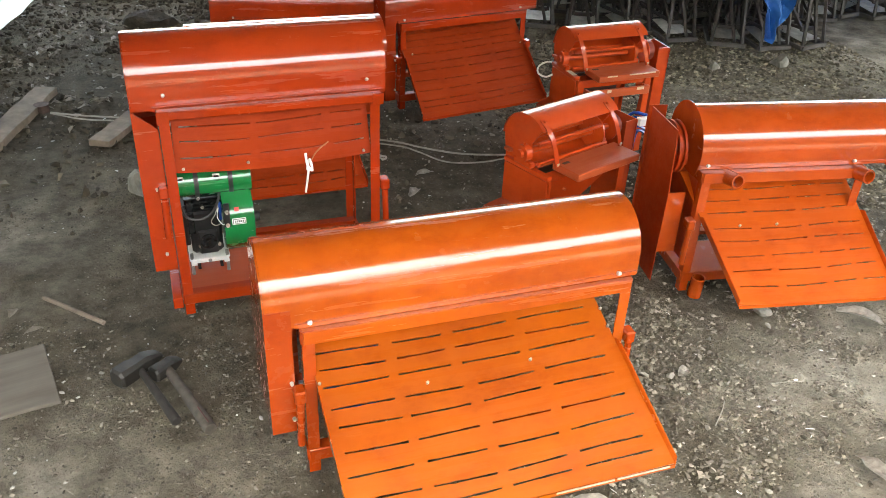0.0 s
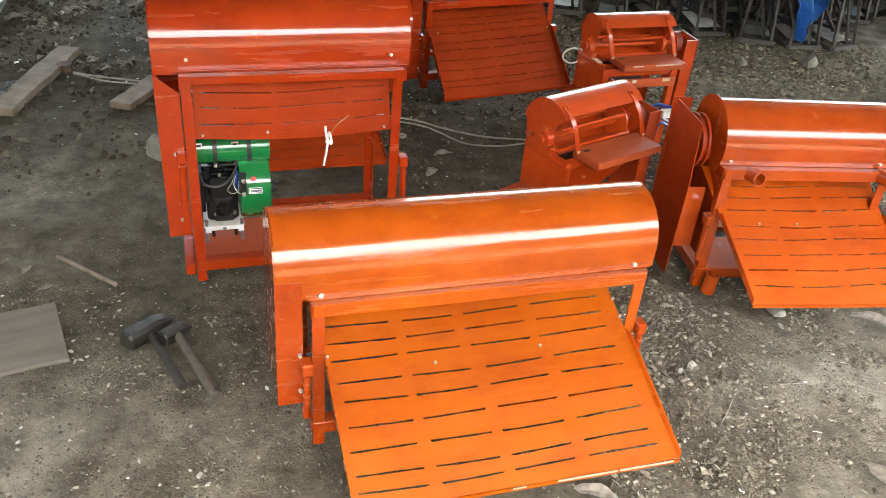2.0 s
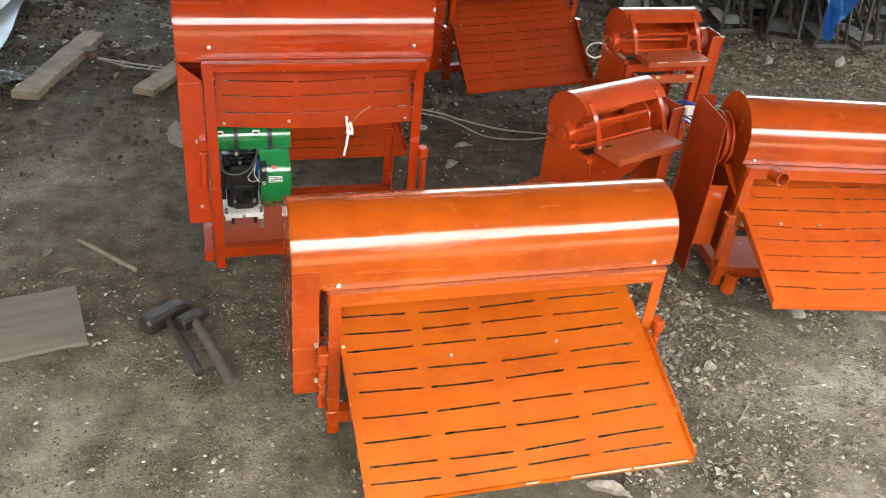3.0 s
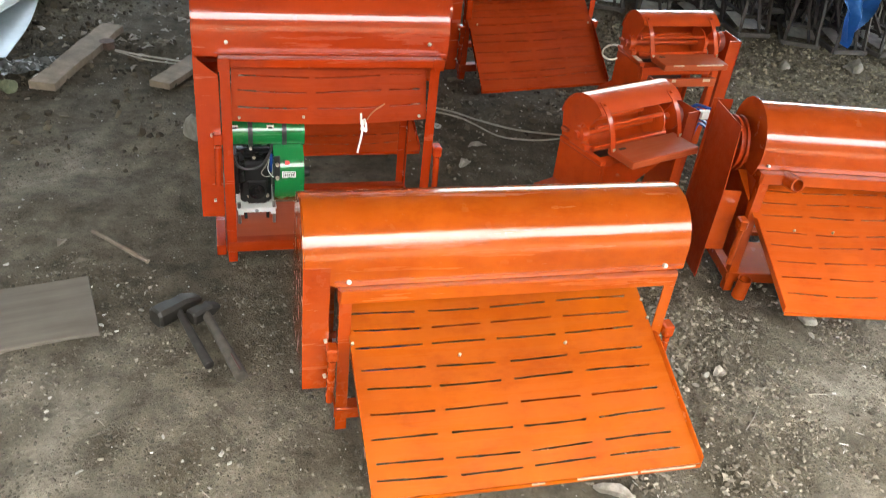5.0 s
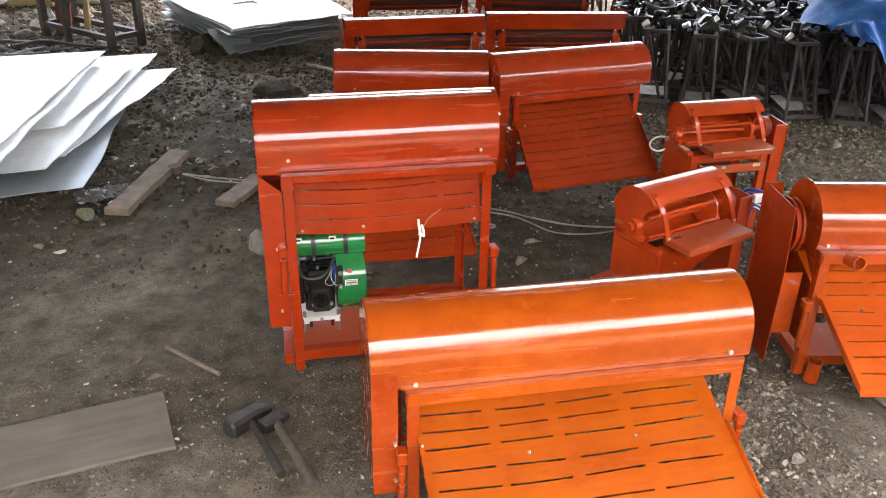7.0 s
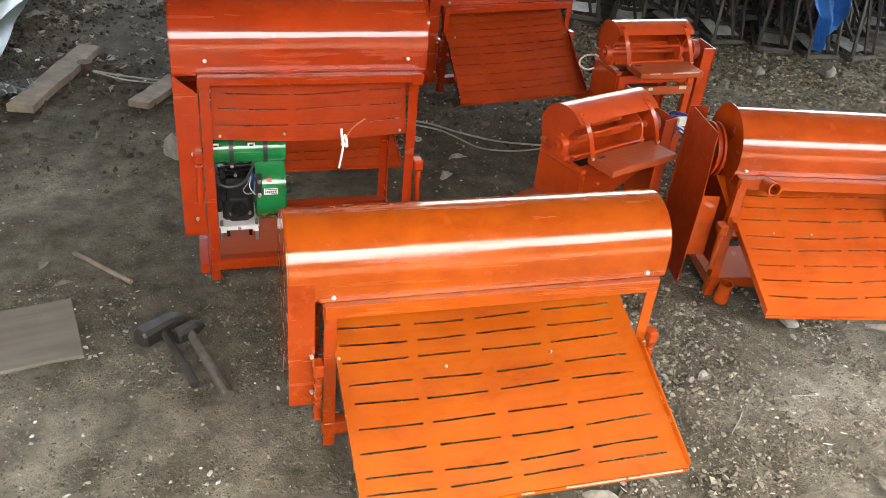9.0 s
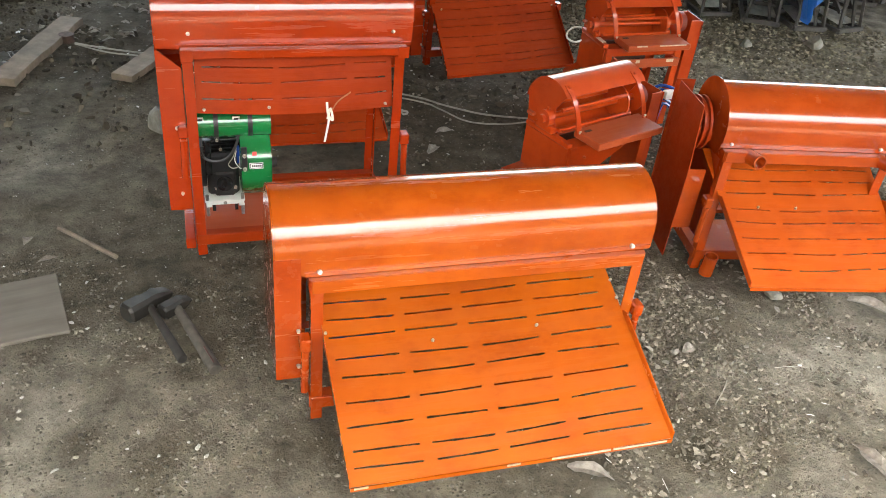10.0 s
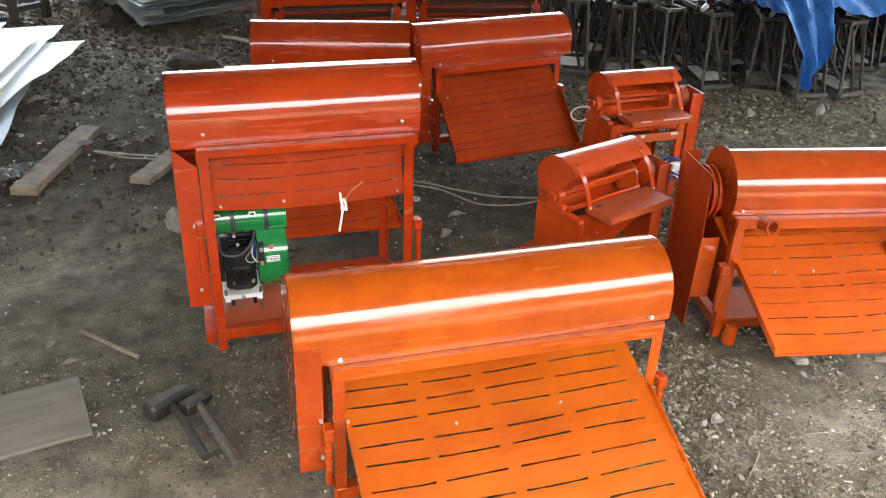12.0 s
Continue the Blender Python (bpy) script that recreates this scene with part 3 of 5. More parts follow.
for a, b in zip(trees, trees[1:]):
    for q in range(5):
        bm.faces.new((a[q], a[(q + 1) % 5], b[(q + 1) % 5], b[q]))
bm.faces.new(trees[0])
bm.faces.new(trees[-1][::-1])
tagged(part("backdrop", bm, SCREEN_FOLIAGE), "unseen dark tree screen, added to trim the hood highlights", "trees", kind="structure")

# ---- the machines ----
BACK = "orange threshing machine, painted shade-red, with its drum open to view"
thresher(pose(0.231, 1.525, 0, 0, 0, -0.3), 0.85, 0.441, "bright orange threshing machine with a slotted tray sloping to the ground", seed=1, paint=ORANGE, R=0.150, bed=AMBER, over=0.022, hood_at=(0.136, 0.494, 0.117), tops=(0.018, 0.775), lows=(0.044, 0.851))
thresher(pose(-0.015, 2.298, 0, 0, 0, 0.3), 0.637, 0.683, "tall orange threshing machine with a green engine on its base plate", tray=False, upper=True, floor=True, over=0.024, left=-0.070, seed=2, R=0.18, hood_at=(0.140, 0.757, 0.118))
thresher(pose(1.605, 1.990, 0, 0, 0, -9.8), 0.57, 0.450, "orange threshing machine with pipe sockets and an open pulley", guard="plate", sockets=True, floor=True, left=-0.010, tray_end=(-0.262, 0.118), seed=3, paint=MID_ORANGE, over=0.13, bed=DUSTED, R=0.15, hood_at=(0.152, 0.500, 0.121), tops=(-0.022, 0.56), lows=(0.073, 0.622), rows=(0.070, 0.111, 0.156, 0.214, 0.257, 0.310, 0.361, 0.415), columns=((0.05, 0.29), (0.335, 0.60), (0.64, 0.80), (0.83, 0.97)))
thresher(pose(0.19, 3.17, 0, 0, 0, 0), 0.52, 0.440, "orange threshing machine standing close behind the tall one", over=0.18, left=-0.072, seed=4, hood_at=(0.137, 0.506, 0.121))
thresher(pose(1.125, 3.79, 0, 0, 0, 9.3), 0.71, 0.430, "orange threshing machine, painted shade-red, with a slotted tray in the second row", tray_end=(-0.340, 0.088), left=-0.075, over=0.065, R=0.155, seed=5, hood_at=(0.135, 0.496, 0.122), tops=(0.030, 0.705), lows=(-0.043, 0.640))
thresher(pose(0.345, 3.99, 0, 0, 0, -10), 0.65, 0.43, "orange threshing machine, painted shade-red, with a plain hood", seed=6)
thresher(pose(0.50, 5.06, 0, 0, 0, 1.5), 0.76, 0.43, BACK, back=True, tray=False, seed=7, R=0.178)
thresher(pose(1.40, 5.14, 0, 0, 0, -7), 0.78, 0.43, BACK, back=True, tray=False, seed=8, R=0.178)
thresher(pose(0.69, 6.43, 0, 0, 0, -2), 0.80, 0.43, BACK, back=True, tray=False, seed=9, R=0.178)
thresher(pose(1.60, 6.27, 0, 0, 0, -18), 0.76, 0.43, BACK, back=True, tray=False, seed=10, R=0.178)


# ---- small shelling machines ----
def sheller(m, label, front=True, paint=DUSTY_RED):
    """A small machine: side plates, a short hood, two straps down to a feed shelf, a tall belt guard. The origin is below the drum's near end."""
    t = thing("shelling_machine", m, label, "machine", "small shelling machines")
    cy, cz, r, W = -0.020, 0.460, 0.106, 0.35
    part("hood", strip(bmesh.new(), arc(cy, cz, r, 41, 176, 24), -0.008, W + 0.004, 0.003, 6), paint, t, smooth=True)
    side = arc(cy, cz, r - 0.003, 43, 172, 20)
    for x in (-0.003, W - 0.012):
        skirt = [(0.055, 0.10), (-0.10, 0.10), (-0.148, 0.30)] if x < 0 else [(-0.148, 0.325)]
        low = [(0.060, 0.33)] + skirt + [(-0.150, 0.372), (-0.080, 0.385), (-0.056, 0.425), (-0.052, 0.47)]
        part("side_plate", plate(bmesh.new(), side + low, x, x + 0.003), paint, t)
    for x, sx in ((0.0, 1), (W + 0.02, -1)):
        for y, sy in ((-0.154, 1), (0.066, -1)):
            part("leg", angle_iron(x, y, 0.0, 0.37, sx, sy, 0.030), paint, t)
    for y in (-0.150, 0.056):
        part("cross_rail", boxed(0.004, W - 0.016, y, y + 0.006, 0.335, 0.366), paint, t)
        part("cross_rail", boxed(0.004, W + 0.014, y, y + 0.006, 0.05, 0.08), paint, t)
    for x in (-0.006, W - 0.006):
        part("bearing_rail", boxed(x - 0.014, x + 0.010, -0.152, 0.058, 0.374, 0.390, bevel=0.002), paint, t)
        blk = part("bearing_block", boxed(x - 0.020, x + 0.004, -0.075, 0.010, 0.390, 0.414, bevel=0.005), paint, t)
        part("bearing_ring", tubed((x - 0.024, -0.032, 0.434), (x + 0.002, -0.032, 0.434), 0.030, seg=20), paint, blk)
        part("bearing_cap", tubed((x - 0.036, -0.032, 0.434), (x - 0.024, -0.032, 0.434), 0.015, seg=14), paint, blk)
        part("grease_nipple", tubed((x - 0.012, -0.032, 0.462), (x - 0.012, -0.036, 0.474), 0.005, seg=8), paint, blk)
    part("side_handle", boxed(-0.022, -0.004, 0.030, 0.062, 0.412, 0.424, bevel=0.003), SHELF, t)
    # drum: rods between two discs, with the concave behind it
    drum = part("drum_shaft", tubed((-0.03, -0.03, 0.434), (W + 0.07, -0.03, 0.434), 0.011), paint, t)
    part("drum_disc", tubed((W - 0.040, -0.03, 0.434), (W - 0.034, -0.03, 0.434), 0.060, seg=28), paint, drum)
    for i in range(3):
        a = 2 * math.pi * i / 3 + 2.4
        part("drum_rod", tubed((0.012, -0.03 + 0.052 * math.cos(a), 0.434 + 0.052 * math.sin(a)), (W - 0.034, -0.03 + 0.052 * math.cos(a), 0.434 + 0.052 * math.sin(a)), 0.007, seg=10), paint, drum)
    part("concave", strip(bmesh.new(), arc(-0.02, 0.445, 0.084, 105, 325, 20), 0.006, W - 0.016, 0.003), paint, t, smooth=True)
    part("shelf_rail", tubed((0.004, -0.080, 0.404), (W - 0.014, -0.080, 0.404), 0.007, seg=10), paint, t)
    # feed shelf and the two straps
    sh = part("feed_shelf", boxed(0.060, 0.364, -0.216, -0.094, 0.378, 0.404, bevel=0.003), SHELF, t, "dull red feed shelf")
    part("feed_plate", boxed(0.004, W - 0.014, -0.150, -0.094, 0.366, 0.370), paint, t)
    # dark sliver on the shelf top stands in for the slot's shade
    part("shelf_slot", boxed(0.080, 0.108, -0.130, -0.119, 0.404, 0.4055), INNER_SHADE, sh)
    for x, l in () if front else ((0.10, 0.05), (0.21, 0.09), (0.30, 0.04)):
        part("worn_patch", boxed(x, x + l, -0.2175, -0.2158, 0.399, 0.4045), EDGE, sh)
    for xa, xb in ((0.002, 0.036), (0.300, 0.344)):
        path = [(-0.070, 0.558), (-0.098, 0.534), (-0.118, 0.496), (-0.127, 0.450), (-0.130, 0.405)]
        bm = strip(bmesh.new(), path, 0.0, 0.018, 0.004)
        for v in bm.verts:
            v.co.x += xa + (xb - xa) * min(1.0, (0.558 - v.co.z) / 0.153)
        st = part("strap", bm, paint, t, smooth=True)
        bolt_head(st, xb + 0.010, -0.128, 0.410, (0, -0.6, 0.8), 0.0075)
        bolt_head(st, xa + 0.012, -0.080, 0.553, (0, -0.6, 0.8), 0.006, paint)

    def sheet(name, *corners):
        bm = bmesh.new()
        bm.faces.new([bm.verts.new(p) for p in corners])
        bmesh.ops.solidify(bm, geom=bm.faces[:], thickness=0.003)
        return part(name, bm, paint, t)

    # chute that flares out below the drum, and the diagonal front plate
    part("chute_side", boxed(-0.012, -0.009, -0.148, 0.062, 0.225, 0.368), paint, t)
    sheet("chute_lip", (-0.010, -0.150, 0.225), (-0.010, 0.062, 0.225), (-0.030, 0.135, 0.165), (-0.045, -0.160, 0.165))
    sheet("chute_front", (-0.010, -0.152, 0.225), (-0.045, -0.160, 0.162), (-0.045, -0.160, 0.02), (-0.010, -0.152, 0.02))
    sheet("chute_skirt", (-0.046, -0.160, 0.164), (-0.031, 0.135, 0.164), (-0.031, 0.135, 0.02), (-0.046, -0.160, 0.02))
    if front:
        sheet("front_plate", (0.004, -0.158, 0.372), (W - 0.02, -0.158, 0.372), (0.105, -0.158, 0.262), (0.004, -0.158, 0.222))
        bolt_head(t, 0.055, -0.162, 0.335, (0, -1, 0), 0.005, SHELF)
    else:
        rail = part("front_rail", boxed(0.034, W - 0.014, -0.200, -0.186, 0.300, 0.336, bevel=0.002), SHELF, t, "worn red front rail")
        for x, l in ((0.045, 0.05), (0.12, 0.02), (0.27, 0.035)):
            part("worn_patch", boxed(x, x + l, -0.2015, -0.2000, 0.322, 0.335), EDGE, rail)
        for x in (0.036, W - 0.026):
            part("rail_arm", boxed(x, x + 0.010, -0.186, -0.152, 0.305, 0.331), paint, t)
        for k, (y, l) in enumerate(((-0.13, 0.06), (-0.05, 0.035))):
            part("worn_patch", boxed(-0.018, 0.002, y, y + l, 0.3905, 0.3925), EDGE, t, "bare worn metal")
    # near-black plate stands in for the shaded inside
    part("back_plate", boxed(0.004, W - 0.004, 0.062, 0.065, 0.09, 0.32), INNER_SHADE, t)
    # belt guard with a pulley inside
    bm = plate(bmesh.new(), [(-0.07, 0.03), (-0.078, 0.45), (0.055, 0.455), (0.10, 0.03)], W + 0.150, W + 0.153)
    g = part("belt_guard", bm, paint, t)
    part("guard_front", boxed(W + 0.095, W + 0.1495, -0.073, -0.070, 0.03, 0.452), paint, g)
    part("guard_back", boxed(W + 0.095, W + 0.1495, 0.054, 0.057, 0.20, 0.450), paint, g)
    pl = part("pulley", tubed((W + 0.045, -0.03, 0.434), (W + 0.075, -0.03, 0.434), 0.042, seg=28), PRIMER, t)
    part("pulley_rim", tubed((W + 0.040, -0.03, 0.434), (W + 0.045, -0.03, 0.434), 0.050, seg=28), paint, pl)
    return t


sheller(pose(1.125, 2.345, 0, 0, 0, 19.5), "small orange shelling machine with a dull red feed shelf, turned askew")
sheller(pose(1.69, 3.195, 0, 0, 0, 3), "small orange shelling machine with a loop of white rope", False)


# ---- engine and motors ----
def engine(m):
    t = thing("engine", m, "small green and black engine on a white bracket", "engine")
    bk = part("bracket", boxed(0.0, 0.128, -0.052, 0.10, 0.052, 0.060, bevel=0.002), WHITE, t, "white painted mounting bracket")
    part("bracket_lip", boxed(0.004, 0.124, -0.056, -0.052, 0.046, 0.060), WHITE, bk)
    for x in (0.004, 0.108):
        part("bracket_foot", boxed(x, x + 0.018, -0.0565, -0.0525, 0.038, 0.0455), WHITE, bk)
    part("bracket_hole", tubed((0.064, -0.0575, 0.052), (0.064, -0.0560, 0.052), 0.006, seg=14), STEEL, bk)
    for x in (0.008, 0.120):
        part("mounting_bolt", tubed((x, -0.046, 0.0), (x, -0.046, 0.078), 0.0055), STEEL, t)
    for x in (0.024, 0.096):
        part("bracket_leg", boxed(x, x + 0.010, -0.02, 0.08, 0.0, 0.052), CAST, t)
    body = part("crankcase", boxed(0.014, 0.114, -0.022, 0.095, 0.060, 0.215, bevel=0.010), BLACK, t)
    part("front_cover", boxed(0.036, 0.098, -0.034, -0.022, 0.064, 0.150, bevel=0.005), BLACK, body)
    part("crankcase_cover", tubed((0.067, -0.040, 0.112), (0.067, -0.034, 0.112), 0.026, seg=20), CAST, body)
    for i in range(4):
        part("cooling_fin", boxed(0.006, 0.117, -0.030, 0.085, 0.222 + i * 0.014, 0.227 + i * 0.014), CAST, body)
    part("side_block", boxed(-0.006, 0.012, -0.030, 0.06, 0.10, 0.245, bevel=0.004), BLACK, t)
    part("throttle_plate", boxed(0.010, 0.030, -0.046, -0.041, 0.150, 0.275, bevel=0.002), CAST, t)
    part("cylinder_block", boxed(0.02, 0.118, -0.012, 0.085, 0.215, 0.280, bevel=0.01), CAST, t)
    tank = part("fuel_tank", tubed((-0.012, -0.025, 0.331), (0.216, -0.025, 0.331), 0.050, seg=32), GREEN, t, "green round fuel tank", smooth=True)
    for x in (0.043, 0.146):
        part("strap", strip(bmesh.new(), arc(-0.025, 0.331, 0.0525, -75, 240, 28), x, x + 0.014, 0.003), BLACK, tank, smooth=True)
        part("strap_bolt", tubed((x + 0.007, -0.050, 0.279), (x + 0.007, -0.056, 0.279), 0.005, seg=8), BOLT, tank)
    for x in (-0.008, 0.100):
        tag = part("tag", boxed(x, x + 0.022, -0.068, -0.0655, 0.350, 0.366), WHITE, tank, "white tag with unreadable bars")
        part("tag_bar", boxed(x + 0.004, x + 0.018, -0.0695, -0.0682, 0.355, 0.361), BLACK, tag)
    fan = part("fan_shroud", tubed((0.118, -0.015, 0.195), (0.206, -0.015, 0.195), 0.112, seg=48), GREEN, t, "round green fan shroud", smooth=True)
    part("shroud_rim", tubed((0.204, -0.015, 0.195), (0.213, -0.015, 0.195), 0.095, seg=36), GREEN, fan, smooth=True)
    part("starter_hub", tubed((0.211, -0.03, 0.180), (0.236, -0.03, 0.180), 0.022, 0.016, 18), BLACK, fan)

    def on_shroud(name, x0, x1, at, tall, out, material, parent, label=""):
        """A thin plate that lies on the round shroud, at degrees above its middle."""
        a = radians(at)
        m4 = Matrix.Translation((0, -0.015 - (0.112 + out) * math.cos(a), 0.195 + (0.112 + out) * math.sin(a))) @ Matrix.Rotation(-a, 4, 'X')
        bm = boxed(x0, x1, -0.0012, 0.0012, -tall / 2, tall / 2)
        bmesh.ops.transform(bm, matrix=m4, verts=bm.verts[:])
        return part(name, bm, material, parent, label)

    lab = on_shroud("label", 0.142, 0.184, 14, 0.019, 0.0008, WHITE, fan, "white label with unreadable bars")
    on_shroud("label_border", 0.144, 0.182, 14, 0.0155, 0.0018, BLACK, lab)
    on_shroud("label_field", 0.146, 0.180, 14, 0.0115, 0.0024, WHITE, lab)
    for i in range(5):
        on_shroud("label_bar", 0.149 + i * 0.0062, 0.1535 + i * 0.0062, 14, 0.0065, 0.0030, BLACK, lab)
    on_shroud("stop_button", 0.152, 0.166, 33, 0.013, 0.003, plain("red_plastic", (0.5, 0.03, 0.02), 0.4), fan, "red stop button")
    part("shroud_tab", boxed(0.118, 0.136, -0.128, -0.122, 0.205, 0.290, bevel=0.002), BLACK, t)
    part("ignition_lead", boxed(0.106, 0.116, -0.075, -0.068, 0.205, 0.270, bevel=0.002), BLUE, t, "blue tube beside the shroud")
    for x, z in ((0.127, 0.215), (0.127, 0.262), (0.012, 0.205), (0.060, 0.235), (0.04, 0.092), (0.10, 0.092)):
        bolt_head(t, x, -0.129 if x > 0.12 else -0.024, z, (0, -1, 0), 0.0065)
    wire("fuel_pipe", [(-0.004, -0.060, 0.262), (0.012, -0.075, 0.228), (0.052, -0.080, 0.220), (0.088, -0.078, 0.240), (0.112, -0.070, 0.285), (0.116, -0.05, 0.31)], 0.0045, BLACK, t)
    wire("cable", [(0.110, -0.07, 0.268), (0.095, -0.085, 0.235), (0.080, -0.088, 0.212), (0.092, -0.09, 0.198), (0.112, -0.088, 0.205), (0.116, -0.08, 0.235)], 0.0016, PALE, t)
    wire("cable", [(0.108, -0.07, 0.255), (0.100, -0.088, 0.225), (0.112, -0.09, 0.200), (0.118, -0.088, 0.195)], 0.0014, WHITE, t)
    return t


def smooth_path(points, n=6):
    """A Catmull-Rom line through the points."""
    p = [Vector(q) for q in points]
    p = [2 * p[0] - p[1]] + p + [2 * p[-1] - p[-2]]
    out = []
    for i in range(1, len(p) - 2):
        for k in range(n):
            u = k / n
            a, b, c, d = p[i - 1:i + 3]
            out.append(0.5 * (2 * b + (c - a) * u + (2 * a - 5 * b + 4 * c - d) * u * u + (3 * b - a - 3 * c + d) * u ** 3))
    return out + [p[-2]]


def wire(name, points, r, material, parent=None, label="", n=6, seg=6):
    line = smooth_path(points, n)
    bm = bmesh.new()
    rings = []
    for i, p in enumerate(line):
        d = (line[min(i + 1, len(line) - 1)] - line[max(i - 1, 0)]).normalized()
        q = d.to_track_quat('Z', 'Y').to_matrix()
        rings.append([bm.verts.new(p + q @ Vector((r * math.cos(2 * math.pi * j / seg), r * math.sin(2 * math.pi * j / seg), 0))) for j in range(seg)])
    for a, b in zip(rings, rings[1:]):
        for j in range(seg):
            bm.faces.new((a[j], a[(j + 1) % seg], b[(j + 1) % seg], b[j]))
    bm.faces.new(rings[0][::-1])
    bm.faces.new(rings[-1])
    return part(name, bm, material, parent, label, smooth=True)


engine(pose(0.018, 2.475, 0.064))


def electric_motor(m):
    t = thing("electric_motor", m, "blue electric motor inside the machine frame", "motor")
    body = part("motor_body", tubed((0, 0, 0.085), (0.16, 0, 0.085), 0.065, seg=24), BLUE, t)
    for i in range(13):
        a = 2 * math.pi * i / 16
        part("motor_fin", bar(bmesh.new(), (0.01, 0.066 * math.cos(a), 0.085 + 0.066 * math.sin(a)), (0.15, 0.066 * math.cos(a), 0.085 + 0.066 * math.sin(a)), 0.004, 0.012), BLUE, body)
    part("motor_foot", boxed(0.02, 0.14, -0.06, 0.06, 0.0, 0.022), BLUE, t)
    part("terminal_box", boxed(0.05, 0.11, -0.03, 0.03, 0.145, 0.185, bevel=0.004), BLUE, t)
    part("motor_shaft", tubed((-0.06, 0, 0.085), (0, 0, 0.085), 0.010), STEEL, t)


electric_motor(pose(0.30, 1.68, 0.075))

# white tie knotted to the slotted sheet
TIE = plain("white_plastic_strip", (0.80, 0.76, 0.68), 0.6)
ti = thing("tie", pose(0.392, 2.272, 0.0), "white plastic strip knotted through a slot", "tie")
wire("knot", [(-0.006, 0, 0.532), (-0.004, -0.012, 0.50), (0.010, -0.014, 0.480), (0.004, -0.008, 0.515), (-0.004, -0.004, 0.48)], 0.0038, TIE, ti)
wire("long_tail", [(0.0, -0.01, 0.485), (-0.006, -0.014, 0.45), (-0.013, -0.012, 0.408)], 0.0036, TIE, ti)
wire("thin_tail", [(0.004, -0.008, 0.50), (0.025, -0.014, 0.54), (0.062, -0.012, 0.568)], 0.0022, plain("brown_cord", (0.45, 0.16, 0.07), 0.7), ti)


# ---- loose things on the ground ----
def board(m, l, w, h, label, mat=WOOD, seed=0, name="plank"):
    r = random.Random(seed)
    bm = bmesh.new()
    n = 8
    rows = []
    for i in range(n + 1):
        x = l * i / n
        e0, e1 = r.uniform(-0.004, 0.004), r.uniform(-0.004, 0.004)
        if i in (0, n):
            x += r.uniform(-0.006, 0.006)
        rows.append([bm.verts.new((x + d, y, z)) for d, y, z in ((0, e0, 0), (r.uniform(-.005, .005), w + e1, 0), (0, w + e1, h), (0, e0, h))])
    for a, b in zip(rows, rows[1:]):
        for j in range(4):
            bm.faces.new((a[j], a[(j + 1) % 4], b[(j + 1) % 4], b[j]))
    bm.faces.new(rows[0][::-1])
    bm.faces.new(rows[-1])
    bmesh.ops.bevel(bm, geom=bm.edges[:], offset=0.002, segments=1, affect='EDGES')
    ob = part(name, bm, mat)
    ob.matrix_world = m
    return tagged(ob, label, "plank" if name == "plank" else name)


def wood_grain():
    m, nt, b = shader("grey_plywood", 0.85)
    n, s = noise_node(nt, 9, 6, 0.6, (0.25, 3.0, 1)), noise_node(nt, 4, 4)
    c = ramp(nt, n.outputs[0], [(0.3, (0.098, 0.083, 0.066)), (0.7, (0.150, 0.128, 0.104))]).outputs[0]
    d = ramp(nt, s.outputs[0], [(0.3, (0.75, 0.75, 0.75)), (0.7, (1.1, 1.1, 1.1))]).outputs[0]
    nt.links.new(mix(nt, 1.0, c, d, 'MULTIPLY'), b.inputs["Base Color"])
    bump(nt, b, n.outputs[0], 0.4, 0.003)
    return m


GRAIN = wood_grain()
PLANK = plain("brown_plank", (0.19, 0.145, 0.105), 0.85, 0, 14, 0.35, 0.5)
IRON = plain("worn_iron", (0.021, 0.018, 0.015), 0.55, 0.2, 30, 0.45)
HANDLE = plain("worn_handle", (0.020, 0.017, 0.014), 0.7, 0, 40, 0.4)
ASH = plain("worn_ash", (0.062, 0.053, 0.042), 0.7, 0, 40, 0.35)
board(pose(-0.712, 3.640, 0.0, 0, 0, 73.2), 0.78, 0.11, 0.035, "weathered brown plank lying on the ground", PLANK, 1)
board(pose(-0.235, 3.66, 0.0, 0, 0, 62), 0.34, 0.10, 0.03, "short brown plank end beside the tall machine", PLANK, 2)
board(pose(-0.959, 1.845, 0.0, 0, 0, 12), 0.60, 0.28, 0.012, "grey plywood board lying flat on the earth", GRAIN, 3, "board")
st = wire("stick", [(0.228, 6.127, 0.02), (0.30, 6.00, 0.035), (0.36, 5.89, 0.045), (0.417, 5.791, 0.05)], 0.011, PALE)
tagged(st, "pale straight stick on rough earth behind the machines", "stick")
st = wire("stick", [(-0.444, 2.499, 0.010), (-0.385, 2.437, 0.011), (-0.325, 2.374, 0.010), (-0.262, 2.309, 0.009)], 0.0075, WOOD)
tagged(st, "thin bare stick lying on the earth", "stick")


